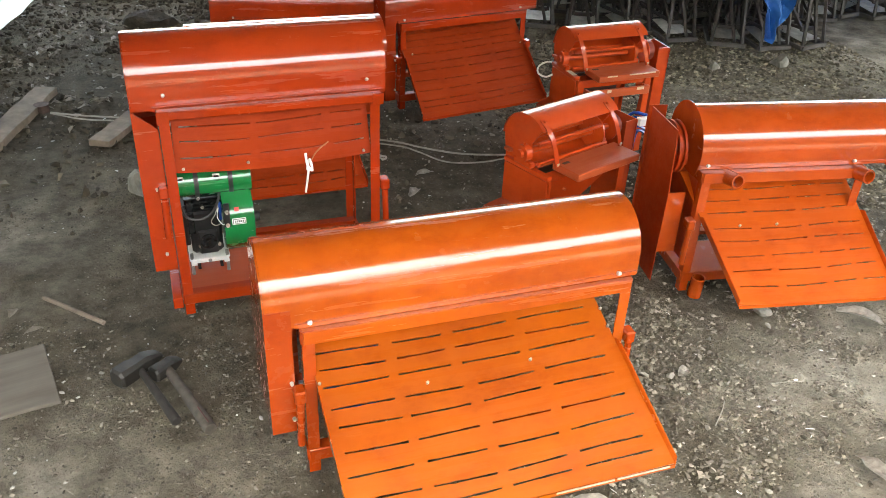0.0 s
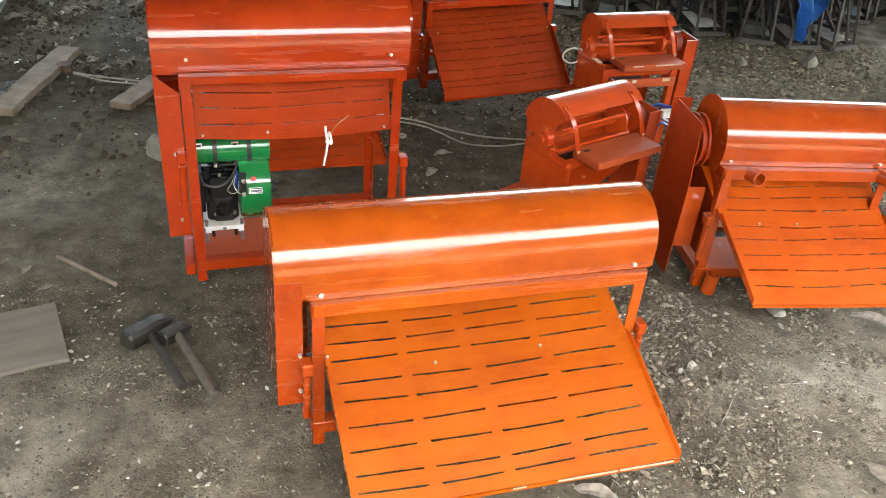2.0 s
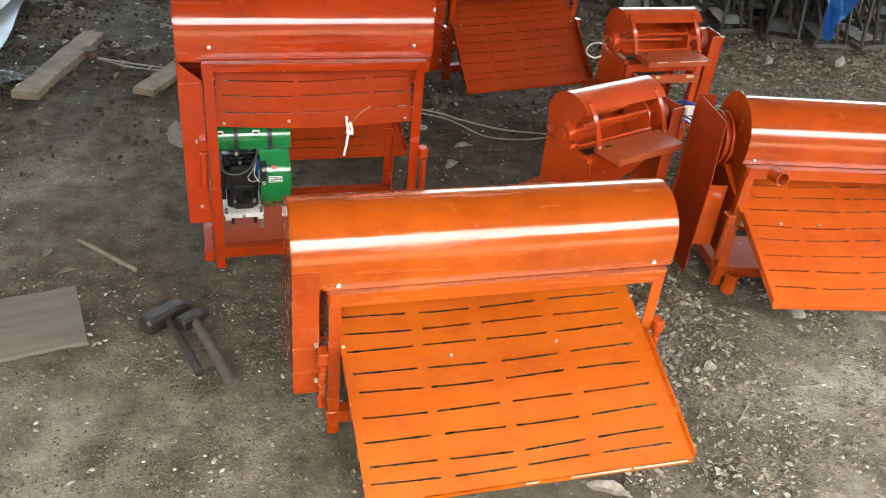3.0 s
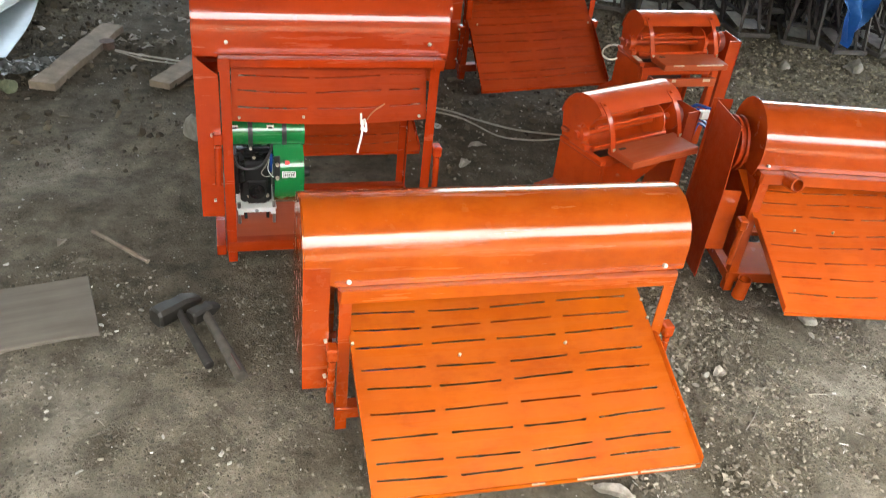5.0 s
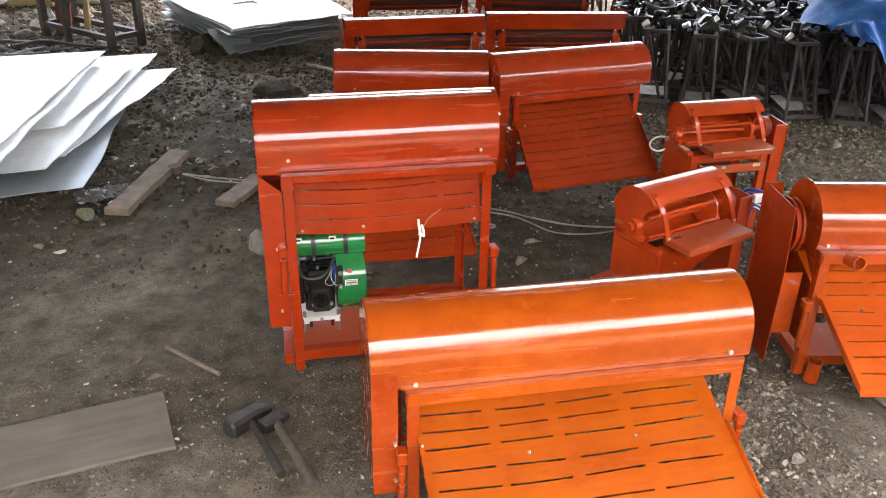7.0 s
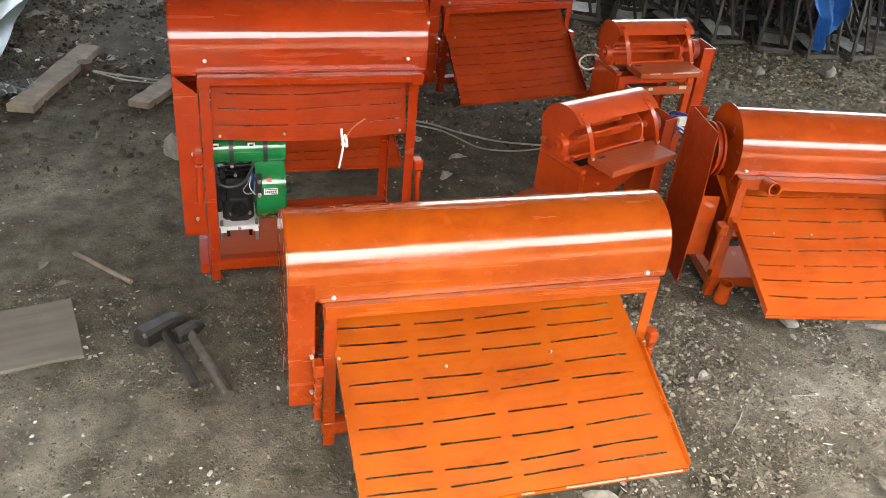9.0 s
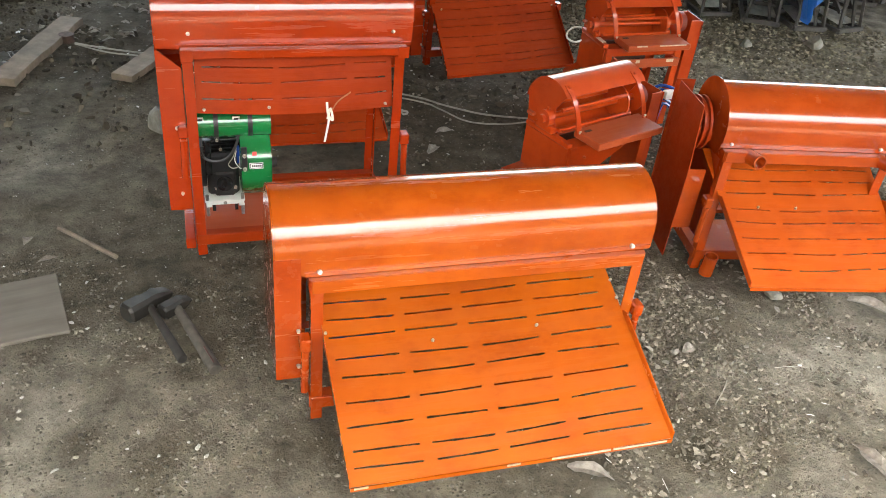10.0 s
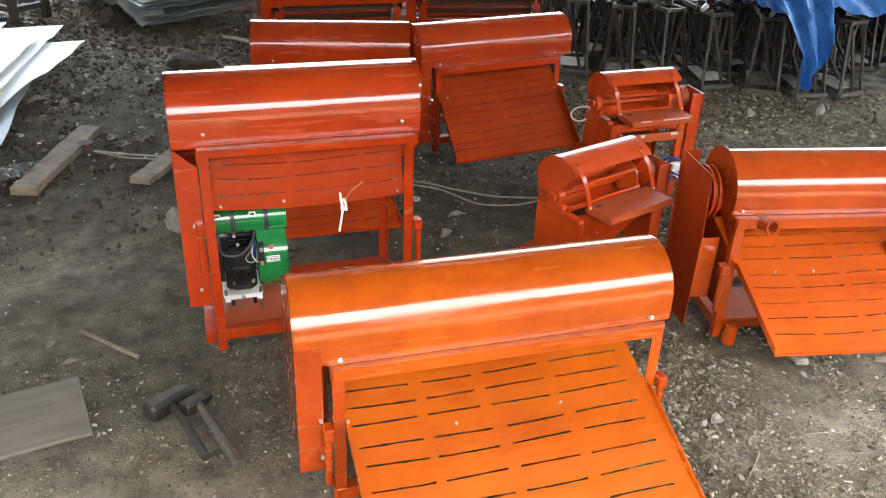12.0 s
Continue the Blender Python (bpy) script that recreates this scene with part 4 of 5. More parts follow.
def hammer(a, b, c, head_r, handle_r, label, wood):
    """A hammer with its head from a to b, and its handle's end at c."""
    a, b, c = Vector(a), Vector(b), Vector(c)
    t = thing("hammer", Matrix.Translation(((a + b) / 2).xy.to_3d()), label, "hammer", "hammers")
    o = ((a + b) / 2).xy.to_3d()
    a, b, c = a - o, b - o, c - o
    d = (b - a).normalized()
    bm = bmesh.new()
    mid = (a + b) / 2
    long = (b - a).length
    side = d.cross(Vector((0, 0, 1))).normalized()
    rings = []
    for f, w, h in ((0.0, 0.80, 0.80), (0.05, 1.0, 1.0), (0.34, 1.0, 1.0), (0.42, 0.84, 0.90), (0.60, 0.84, 0.90), (0.68, 0.95, 0.92), (0.97, 0.72, 0.26), (1.0, 0.62, 0.16)):
        o8 = a + d * long * f
        k = 0.62
        rings.append([bm.verts.new(o8 + side * head_r * w * x + Vector((0, 0, head_r * h * z))) for x, z in ((1, k), (k, 1), (-k, 1), (-1, k), (-1, -k), (-k, -1), (k, -1), (1, -k))])
    for p, q in zip(rings, rings[1:]):
        for e in range(8):
            bm.faces.new((p[e], p[(e + 1) % 8], q[(e + 1) % 8], q[e]))
    bm.faces.new(rings[0][::-1])
    bm.faces.new(rings[-1])
    part("hammer_head", bm, IRON, t, "dark worn steel head", smooth=True)
    bm = tube(bmesh.new(), mid, c, handle_r * 0.85, handle_r * 1.2, 12)
    bmesh.ops.bevel(bm, geom=bm.edges[:], offset=0.002, segments=1, affect='EDGES')
    hd = part("handle", bm, wood, t, "worn wooden handle")
    if wood is ASH:
        u = (c - mid).normalized()
        e = c - u * 0.012 + Vector((0, 0, handle_r * 1.12))
        part("split", bar(bmesh.new(), e, e - u * 0.07, 0.003, 0.004), INNER_SHADE, hd, "dark split at the handle's end")


hammer((-0.225, 1.990, 0.030), (-0.108, 2.090, 0.026), (-0.076, 1.790, 0.014), 0.029, 0.012, "heavy sledge hammer with a dark wooden handle", HANDLE)
hammer((-0.128, 1.990, 0.024), (-0.052, 2.052, 0.022), (0.008, 1.732, 0.016), 0.022, 0.0150, "small hammer with a worn split handle", ASH)


def rock(m, size, label, seed, mat=STONE):
    r = random.Random(seed)
    bm = bmesh.new()
    bmesh.ops.create_icosphere(bm, subdivisions=3, radius=1.0)
    off = Vector((r.uniform(0, 50), r.uniform(0, 50), 0))
    cuts = [(Vector((r.uniform(-1, 1), r.uniform(-1, 1), r.uniform(-0.4, 1))).normalized(), r.uniform(0.55, 0.85)) for _ in range(9)]
    for v in bm.verts:
        for n, d in cuts:
            over = v.co.dot(n) - d
            if over > 0:
                v.co -= n * over
        k = 1.12 + 0.22 * noise.noise(v.co * 1.1 + off) + 0.10 * noise.noise(v.co * 3 + off)
        v.co = Vector((v.co.x * size[0] * k, v.co.y * size[1] * k, max(-0.25, v.co.z * k) * size[2] + size[2] * 0.25))
    ob = part("rock", bm, mat)
    ob.matrix_world = m
    return tagged(ob, label, "rock")


rock(pose(-0.115, 3.20, 0, 0, 0, 20), (0.05, 0.08, 0.068), "rounded grey stone beside the tall machine", 1)
rock(pose(-0.52, 6.66, 0, 0, 0, 10), (0.10, 0.09, 0.105), "dark brown stone under the sheet stack", 2, CLOD)
rock(pose(3.54, 3.95, 0, 0, 0, 40), (0.062, 0.05, 0.058), "grey stone in front of the steel stands", 3)
rock(pose(0.02, 5.46, -0.02, 0, 0, 0), (0.16, 0.12, 0.10), "brown clod of earth behind the machines", 4, CLOD)
rock(pose(3.10, 3.98, 0, 0, 0, 30), (0.038, 0.03, 0.030), "small pale stone in the gravel", 6)
rock(pose(1.815, 1.80, 0, 0, 0, 70), (0.034, 0.03, 0.02), "small brown stone at the tray's edge", 7)

# cords
tagged(wire("cord", [(-0.50, 4.06, 0.03), (-0.40, 4.03, 0.02), (-0.25, 3.98, 0.015), (-0.08, 3.92, 0.012), (0.15, 3.75, 0.012), (0.55, 3.62, 0.012), (0.95, 3.42, 0.012), (1.10, 3.30, 0.01), (1.25, 3.20, 0.01), (1.45, 3.14, 0.01), (1.62, 3.08, 0.01)], 0.0042, PALE), "pale twisted cord lying over the earth", "cord")
tagged(wire("cord", [(-0.50, 4.05, 0.03), (-0.36, 3.98, 0.015), (-0.20, 3.93, 0.012), (-0.05, 3.87, 0.012), (0.2, 3.70, 0.012), (0.6, 3.55, 0.012), (0.97, 3.36, 0.012), (1.06, 3.27, 0.01), (1.15, 3.14, 0.01), (1.30, 3.10, 0.01), (1.46, 3.12, 0.01)], 0.0036, PALE), "pale twisted cord lying over the earth", "cord")
tagged(wire("rope_loop", [(1.72, 3.28, 0.365), (1.67, 3.30, 0.372), (1.625, 3.29, 0.358), (1.615, 3.27, 0.335), (1.645, 3.25, 0.322), (1.69, 3.25, 0.335)], 0.0042, TIE), "white rope loop hanging on the shelling machine", "rope")
can = thing("tin_can", pose(-0.545, 4.16, 0, 0, 0, 0), "small rusty tin with cord tied round it", "tin")
RUST = plain("rust", (0.09, 0.055, 0.042), 0.85, 0.0, 40, 0.5)
part("can_body", tubed((0, 0, 0.0), (0, 0, 0.033), 0.034, 0.031, 18), RUST, can)
part("can_lid", tubed((0, 0, 0.033), (0, 0, 0.036), 0.035, 0.035, 18), RUST, can)
bw = thing("wire_bundle", pose(1.93, 2.86, 0.0), "bundle of blue wires with a white plug", "wires")
for i in range(5):
    wire("blue_wire", [(-0.05, 0.02 + 0.01 * i, 0.004), (-0.04, 0.02 * i, 0.10), (-0.02, 0.02 * i, 0.20 + 0.01 * i), (0.04, -0.01 + 0.01 * i, 0.17 + 0.02 * i), (0.09, 0.0, 0.19 + 0.012 * i), (0.10 - 0.012 * i, 0.03, 0.24)], 0.007, BLUE, bw, n=4)
part("plug", boxed(-0.03, 0.02, -0.02, 0.01, 0.225, 0.26, bevel=0.004), WHITE, bw, "white plug")


# ---- stacks of white metal sheets ----
def metal_sheet(corners, label, seed, group, hole=False, sag=0.03, mat=None):
    """A thin sheet over four corners (far right, near right, near left, far left), sagging and creased a little."""
    r = random.Random(seed)
    a, b, c, d = (Vector(p) for p in corners)
    n = 18
    bm = bmesh.new()
    ph = r.uniform(0, 6)
    layers = []
    for low in (0, 1):
        g = []
        for j in range(n + 1):
            v = j / n
            row = []
            for i in range(n + 1):
                u = i / n
                p = a.lerp(d, u).lerp(b.lerp(c, u), v)
                p.z += sag * (0.35 * math.sin(5 * u + ph) * math.sin(3.3 * v + ph) - 0.5 * (1 - abs(2 * u - 1)) * 0.4) - low * 0.004
                p.x += 0.008 * math.sin(9 * v + ph)
                edge = max(0.0, 1 - 5 * min(u, 1 - v)) ** 2
                p.z += edge * 0.016 * noise.noise(p * 5 + Vector((ph, 0, 0))) + 0.005 * noise.noise(p * 3.1 + Vector((0, ph, 0)))
                p.y += edge * 0.012 * noise.noise(p * 7 + Vector((0, 0, ph)))
                row.append(bm.verts.new(p))
            g.append(row)
        layers.append(g)
    skip = lambda i, j: hole and 9 <= i < 12 and 8 <= j < 10
    for k, g in enumerate(layers):
        for j in range(n):
            for i in range(n):
                if not skip(i, j):
                    bm.faces.new((g[j][i], g[j][i + 1], g[j + 1][i + 1], g[j + 1][i]))
    t, u = layers
    for i in range(n):
        for q in ((t[0][i], t[0][i + 1], u[0][i + 1], u[0][i]), (t[n][i], t[n][i + 1], u[n][i + 1], u[n][i]), (t[i][0], t[i + 1][0], u[i + 1][0], u[i][0]), (t[i][n], t[i + 1][n], u[i + 1][n], u[i][n])):
            bm.faces.new(q)
    return tagged(part("metal_sheet", bm, mat or SHEET, smooth=True), label, "metal sheet", group)


A = "pale metal sheet in a loose fanned stack"
GA = "fanned stack of metal sheets"
metal_sheet([(-0.84, 5.36, 0.130), (-0.94, 3.90, 0.050), (-2.34, 3.85, 0.020), (-2.34, 5.51, 0.070)], "dull zinc sheet at the bottom of a fanned stack", 1, GA, sag=0.02, mat=ZINC)
metal_sheet([(-0.62, 5.53, 0.180), (-1.07, 4.17, 0.115), (-2.47, 4.12, 0.085), (-2.12, 5.68, 0.120)], A, 2, GA, sag=0.015)
metal_sheet([(-0.78, 5.84, 0.200), (-1.10, 3.96, 0.130), (-2.50, 3.91, 0.100), (-2.28, 5.99, 0.140)], A, 4, GA, sag=0.015)
metal_sheet([(-0.87, 5.53, 0.215), (-1.11, 4.47, 0.175), (-2.51, 4.42, 0.145), (-2.37, 5.68, 0.155)], A, 5, GA, sag=0.015)
metal_sheet([(-1.10, 5.74, 0.235), (-1.28, 3.59, 0.213), (-2.68, 3.54, 0.183), (-2.60, 5.89, 0.175)], A, 6, GA, sag=0.01)
metal_sheet([(-1.09, 5.76, 0.250), (-1.37, 3.70, 0.232), (-2.77, 3.65, 0.202), (-2.59, 5.91, 0.190)], A, 7, GA, sag=0.01)
GB = "square stack of metal sheets"
DULL = sheet_metal("dull_zinc_sheet", (0.20, 0.23, 0.23), (0.34, 0.38, 0.38), (0.26, 0.29, 0.29), 0.4, 0.45)
metal_sheet([(-0.20, 6.55, 0.24), (-0.15, 6.31, 0.15), (-0.31, 6.24, 0.085), (-0.47, 6.40, 0.235)], "bent grey sheet corner drooping from the stack", 61, GB, sag=0.03, mat=ZINC)
metal_sheet([(-0.38, 7.05, 0.23), (-0.22, 6.62, 0.19), (-0.40, 6.52, 0.15), (-0.58, 6.95, 0.18)], "bent grey sheet corner drooping from the stack", 62, GB, sag=0.04, mat=DULL)
for i in range(8):
    r = random.Random(40 + i)
    z = 0.13 + 0.0215 * i + (0.008 if i in (3, 6) else 0)
    j = lambda: r.uniform(-0.035, 0.035)
    metal_sheet([(0.20 + j(), 8.18 + j(), z), (0.62 + j(), 6.68 + j(), z), (-0.28 + j(), 6.20 + j(), z - (0.03 if i < 3 else 0)), (-0.90 + j(), 7.64 + j(), z)],
                "pale metal sheet with a cut-out, on top of a stack" if i == 7 else "dull grey metal sheet in a square stack", 50 + i, GB, hole=i == 7, sag=0.03, mat=None if i > 5 else DULL)
for x, y in ((-0.25, 6.6), (0.35, 6.95), (0.05, 7.7)):
    board(pose(x, y, 0.0, 0, 0, 20), 0.3, 0.09, 0.105, "timber bearer under the stack of sheets", WOOD, int(10 * y))
for x, y in ((-2.0, 4.3), (-1.75, 5.2), (-2.2, 4.8)):
    board(pose(x, y, 0.0, 0, 0, -20), 0.4, 0.09, 0.05, "timber bearer under the fanned sheets", WOOD, int(10 * y))


# ---- dark steel stands with black castings ----
CHROME = plain("bright_metal", (0.75, 0.74, 0.72), 0.3, 0.6, 40, 0.1)
PLATE = plain("pale_plate", (0.58, 0.56, 0.52), 0.5, 0.3, 15, 0.3)
# paler steel for top and base rails: dust, plus light put into the colour
LIT_RAIL = plain("dusty_lit_steel", (0.080, 0.071, 0.064), 0.6, 0.3, 25, 0.4)


def stand(turn, kind):
    t = thing("steel_stand", pose(0, 0, 0), "dark rusty steel stand with a black casting on top", "stand", "dark steel stands")
    w, d, h = 0.15, 0.40, 0.46
    for x in (0.012, w - 0.012):
        for y, s in ((0.012, -0.07), (d - 0.012, 0.06)):
            part("leg", bar(bmesh.new(), (x + (0.035 if x > w / 2 else -0.030), y + s, 0), (x, y, h - 0.02), 0.017, 0.017), RUSTY, t)
        part("top_rail", boxed(x - 0.011, x + 0.011, 0, d, h - 0.018, h + 0.004), LIT_RAIL, t)
        part("low_rail", boxed(x - 0.008, x + 0.008, 0.0, d, 0.115, 0.133), RUSTY, t)
        part("brace", bar(bmesh.new(), (x, 0.0, 0.11), (x, d * 0.8, h - 0.03), 0.018, 0.018), RUSTY, t)
    for y in (0.014, d - 0.014):
        part("cross_rail", boxed(0, w, y - 0.010, y + 0.010, h - 0.017, h + 0.002), RUSTY, t)
        part("cross_rail", boxed(0.02, w - 0.02, y - 0.010, y + 0.010, 0.10, 0.122), RUSTY, t)
    for x, y in ((0.012, 0.13), (0.012, 0.25), (w - 0.012, 0.19), (w - 0.012, 0.31), (w * 0.45, 0.014)):
        part("upright", bar(bmesh.new(), (x, y, 0.11), (x, y, h - 0.02), 0.011, 0.011), RUSTY, t)
    # base ring on the ground with a pale plate in it
    fl, fr_, bl, br = (-0.030, -0.062), (w + 0.035, -0.062), (-0.006, d + 0.040), (w + 0.010, d + 0.040)
    for p, q in ((fl, fr_), (bl, br), (fl, bl), (fr_, br)):
        part("base_rail", bar(bmesh.new(), (*p, 0.020), (*q, 0.020), 0.022, 0.024), LIT_RAIL, t)
    tilt = 0.03 * kind
    outline = ((-0.012, -0.030, 0.050), (w + 0.022, -0.030, 0.050 + tilt), (w + 0.004, 0.215, 0.075 + tilt), (0.006, 0.215, 0.075))
    bm = bmesh.new()
    bm.faces.new([bm.verts.new(p) for p in outline])
    bmesh.ops.solidify(bm, geom=bm.faces[:], thickness=0.004)
    part("low_plate", bm, PLATE, t, "pale grey plate")
    part("brace", bar(bmesh.new(), (0.02, -0.03, 0.03), (w - 0.02, 0.0, h - 0.04), 0.016, 0.016) if kind else bar(bmesh.new(), (w - 0.02, -0.03, 0.03), (0.02, 0.0, h - 0.04), 0.016, 0.016), RUSTY, t)
    head = Matrix.Translation((w / 2, d * 0.45, h - 0.045)) @ pose(0, 0, 0, 0, 0, turn) @ Matrix.Scale(0.88, 4)

    def placed(bm):
        bmesh.ops.transform(bm, matrix=head, verts=bm.verts[:])
        return bm

    c = part("mill_body", placed(tubed((-0.085, 0, 0.055), (0.075, 0, 0.055), 0.046, 0.060, 16)), CAST, t, "black cast mill body")
    part("flange", placed(tubed((0.075, 0, 0.055), (0.088, 0, 0.055), 0.072, seg=18)), CAST, c)
    part("machined_face", placed(tubed((-0.094, 0, 0.055), (-0.085, 0, 0.055), 0.022, seg=14)), STEEL, c, "bright machined face")
    if kind == 0:
        bm = plate(bmesh.new(), [(-0.07, 0.09), (-0.02, 0.155), (0.03, 0.15), (0.06, 0.09)], -0.035, 0.035)
        bmesh.ops.bevel(bm, geom=bm.edges[:], offset=0.008, segments=1, affect='EDGES')
        part("hopper", placed(bm), CAST, c)
    else:
        bm = tubed((0.01, 0.0, 0.09), (-0.01, 0.03, 0.15), 0.062, 0.018, 12)
        part("hopper", placed(bm), CAST, c)
    part("pulley_wheel", placed(tubed((0.02, -0.09, 0.05), (0.02, -0.108, 0.05), 0.06 if kind else 0.045, seg=18)), CAST, c)
    part("bright_cap", placed(tubed((-0.02, -0.118, 0.085), (-0.050, -0.155, 0.060), 0.021, 0.016, 12)), CHROME, c, "bright bare metal cap")
    part("axle", placed(tubed((0.02, -0.14, 0.05), (0.02, 0.15, 0.05), 0.012, seg=8)), STEEL, c)
    for y in (-0.05, 0.07):
        part("mounting_foot", placed(boxed(-0.10, 0.10, y - 0.012, y + 0.012, 0.0, 0.018, bevel=0.003)), RUSTY, c)
    return t


rr = random.Random(9)
kinds = [None] * 5
for i in range(16):
    x = 2.34 + 0.255 * i
    y0 = 4.70 if x > 4.05 else max(4.22, min(5.05, 4.85 - 0.64 * (x - 2.60)))
    for j in range(10):
        y = y0 + 0.37 * j
        if y > 6.45 + 0.08 * i:
            break
        m = pose(x + rr.uniform(-0.03, 0.03) + 0.05 * j, y + rr.uniform(-0.05, 0.05), 0, 0, 0, -9 + rr.uniform(-22, 22))
        k = rr.randrange(5)
        if kinds[k] is None:
            kinds[k] = stand((-30, 65, 10, 140, -75)[k], k % 2)
            kinds[k].matrix_world = m
        else:
            copy_thing(kinds[k], m)


# ---- blue tarpaulin over the stands ----
def folds(p):
    """Sharp creases in thin plastic sheet, from wide folds to small crumples."""
    out, size, k = 0.0, 1.0, 2.1
    for i in range(4):
        out += size * (0.45 - abs(noise.noise(p * k + Vector((7.0 * i, 3.0 * i, 1.5 * i)))))
        size, k = size * 0.5, k * 2.05
    return out


def tarpaulin():
    bm = bmesh.new()
    n, q = 110, 90
    g = []
    for j in range(q + 1):
        row = []
        for i in range(n + 1):
            u, v = i / n, j / q
            y = 4.28 + 2.4 * v
            x = 3.28 + 0.10 * v + 1.5 * max(0.0, v - 0.22) + 2.6 * u
            y -= 0.42 * u * (1 - v)
            p = Vector((x, y, 0))
            z = 0.62 + 0.12 * folds(Vector((x + 0.5 * y, y * 0.8, 0.3))) + 0.05 * noise.noise(p * 2.6)
            z += 0.14 * math.exp(-((x - 3.95) ** 2 + (y - 5.2) ** 2) / 0.30)
            e = min(u / 0.10, v / 0.12, 1.0)
            drop = (1 - e) ** 1.4
            z -= 0.17 * drop * (0.8 + 0.5 * noise.noise(p * 4))
            row.append(bm.verts.new((x + 0.05 * noise.noise(p * 5), y + 0.06 * noise.noise(p * 4 + Vector((9, 0, 0))), z)))
        g.append(row)
    for j in range(q):
        for i in range(n):
            bm.faces.new((g[j][i], g[j][i + 1], g[j + 1][i + 1], g[j + 1][i]))
    bmesh.ops.solidify(bm, geom=bm.faces[:], thickness=0.002)
    t = thing("tarpaulin", pose(0, 0, 0), "crumpled bright blue tarpaulin thrown over the steel stands", "tarpaulin")
    part("cover", bm, TARP, t, smooth=True)
    # gathered corner that hangs down in front
    bm = bmesh.new()
    h = []
    for j in range(31):
        v = j / 30
        row = []
        for i in range(29):
            u = i / 28
            width = 0.36 * (1 - v) ** 0.7 + 0.10 * (1 - 0.5 * v)
            x = 3.30 + 0.17 * v + width * u * 0.9
            p = Vector((x * 3, 2.0, v * 1.4))
            pleat = 0.035 * math.sin(15 * u + 2.5 * v + 2 * noise.noise(p)) + 0.05 * folds(Vector((u * 1.3, v * 1.1, 5)))
            low = 0.48 + 0.10 * math.sin(math.pi * u) - 0.16 * u
            row.append(bm.verts.new((x, 4.05 - pleat + 0.26 * (1 - v) ** 3, 0.63 - low * v + 0.02 * noise.noise(p * 3))))
        h.append(row)
    for j in range(30):
        for i in range(28):
            bm.faces.new((h[j][i], h[j][i + 1], h[j + 1][i + 1], h[j + 1][i]))
    bmesh.ops.solidify(bm, geom=bm.faces[:], thickness=0.002)
    part("hanging_corner", bm, TARP, t, smooth=True)


tarpaulin()


# ---- far end of the shed ----
def open_frame(m, w, d, h, mat, label):
    t = thing("work_stand", m, label, "stand")
    for x in (0, w):
        for y in (0, d):
            part("leg", boxed(x - 0.025, x + 0.025, y - 0.025, y + 0.025, 0, h), mat, t)
    for z in (0.10, h - 0.03):
        for y in (0, d):
            part("long_rail", boxed(0.026, w - 0.026, y - 0.02, y + 0.02, z - 0.02, z + 0.02), mat, t)
        for x in (0, w):
            part("short_rail", boxed(x - 0.02, x + 0.02, 0.026, d - 0.026, z - 0.02, z + 0.02), mat, t)
    return t


GREY = plain("grey_painted_steel", (0.12, 0.115, 0.11), 0.5, 0.4, 20, 0.3)
STAND = plain("rusty_brown_steel", (0.052, 0.040, 0.034), 0.55, 0.3, 20, 0.4)
fr = open_frame(pose(-1.82, 7.41, 0, 0, 0, -46), 0.87, 0.27, 0.44, STAND, "dark rusty steel work stand with a post")
part("post", boxed(0.40, 0.44, -0.09, -0.05, 0, 0.95), RUSTY, fr)
part("clamp", boxed(0.34, 0.50, -0.11, 0.0, 0.33, 0.36), RUSTY, fr)
board(pose(-1.62, 7.42, 0, 0, -80, 60), 0.42, 0.15, 0.02, "reddish brown board leaning behind the stand", plain("brown_board", (0.22, 0.085, 0.05), 0.8), 8)
board(pose(-1.46, 7.36, 0, 0, -84, 50), 0.40, 0.06, 0.02, "pale board leaning behind the stand", plain("pale_board", (0.5, 0.36, 0.2), 0.8), 9)
BEIGE = plain("beige_board", (0.50, 0.40, 0.26), 0.8, 0, 8, 0.2)
for i, (x, y, a, l) in enumerate(((-2.75, 8.0, 35, 0.42), (-2.62, 8.25, 70, 0.40), (-2.95, 7.8, 10, 0.5))):
    board(pose(x, y, 0.0, 0, -48 - 9 * i, a), l, 0.24, 0.015, "beige cardboard flap leaning on the rubble", BEIGE, 20 + i)


def carton(m, w, d, h, label):
    t = thing("cardboard_box", m, label, "box")
    for x in (0, w - 0.006):
        part("side", boxed(x, x + 0.006, 0.006, d - 0.006, 0, h), BEIGE, t)
    for y in (0, d - 0.006):
        part("side", boxed(0, w, y, y + 0.006, 0, h), BEIGE, t)
    part("bottom", boxed(0.006, w - 0.006, 0.006, d - 0.006, 0, 0.006), BEIGE, t)
    bm = bmesh.new()
    bm.faces.new([bm.verts.new(p) for p in ((0, -0.002, h), (w, -0.002, h), (w * 0.9, -0.10, h - 0.14), (w * 0.15, -0.12, h - 0.16))])
    bmesh.ops.solidify(bm, geom=bm.faces[:], thickness=0.006)
    part("flap", bm, BEIGE, t)


carton(pose(-3.05, 8.35, 0.0, 0, 0, 12), 0.55, 0.40, 0.50, "large beige cardboard box with a loose flap")
carton(pose(-2.42, 8.75, 0.0, 0, 0, -15), 0.42, 0.35, 0.36, "beige cardboard box standing on rubble")
CREAM = plain("cream_plastic", (0.70, 0.66, 0.50), 0.5, 0, 5, 0.1)


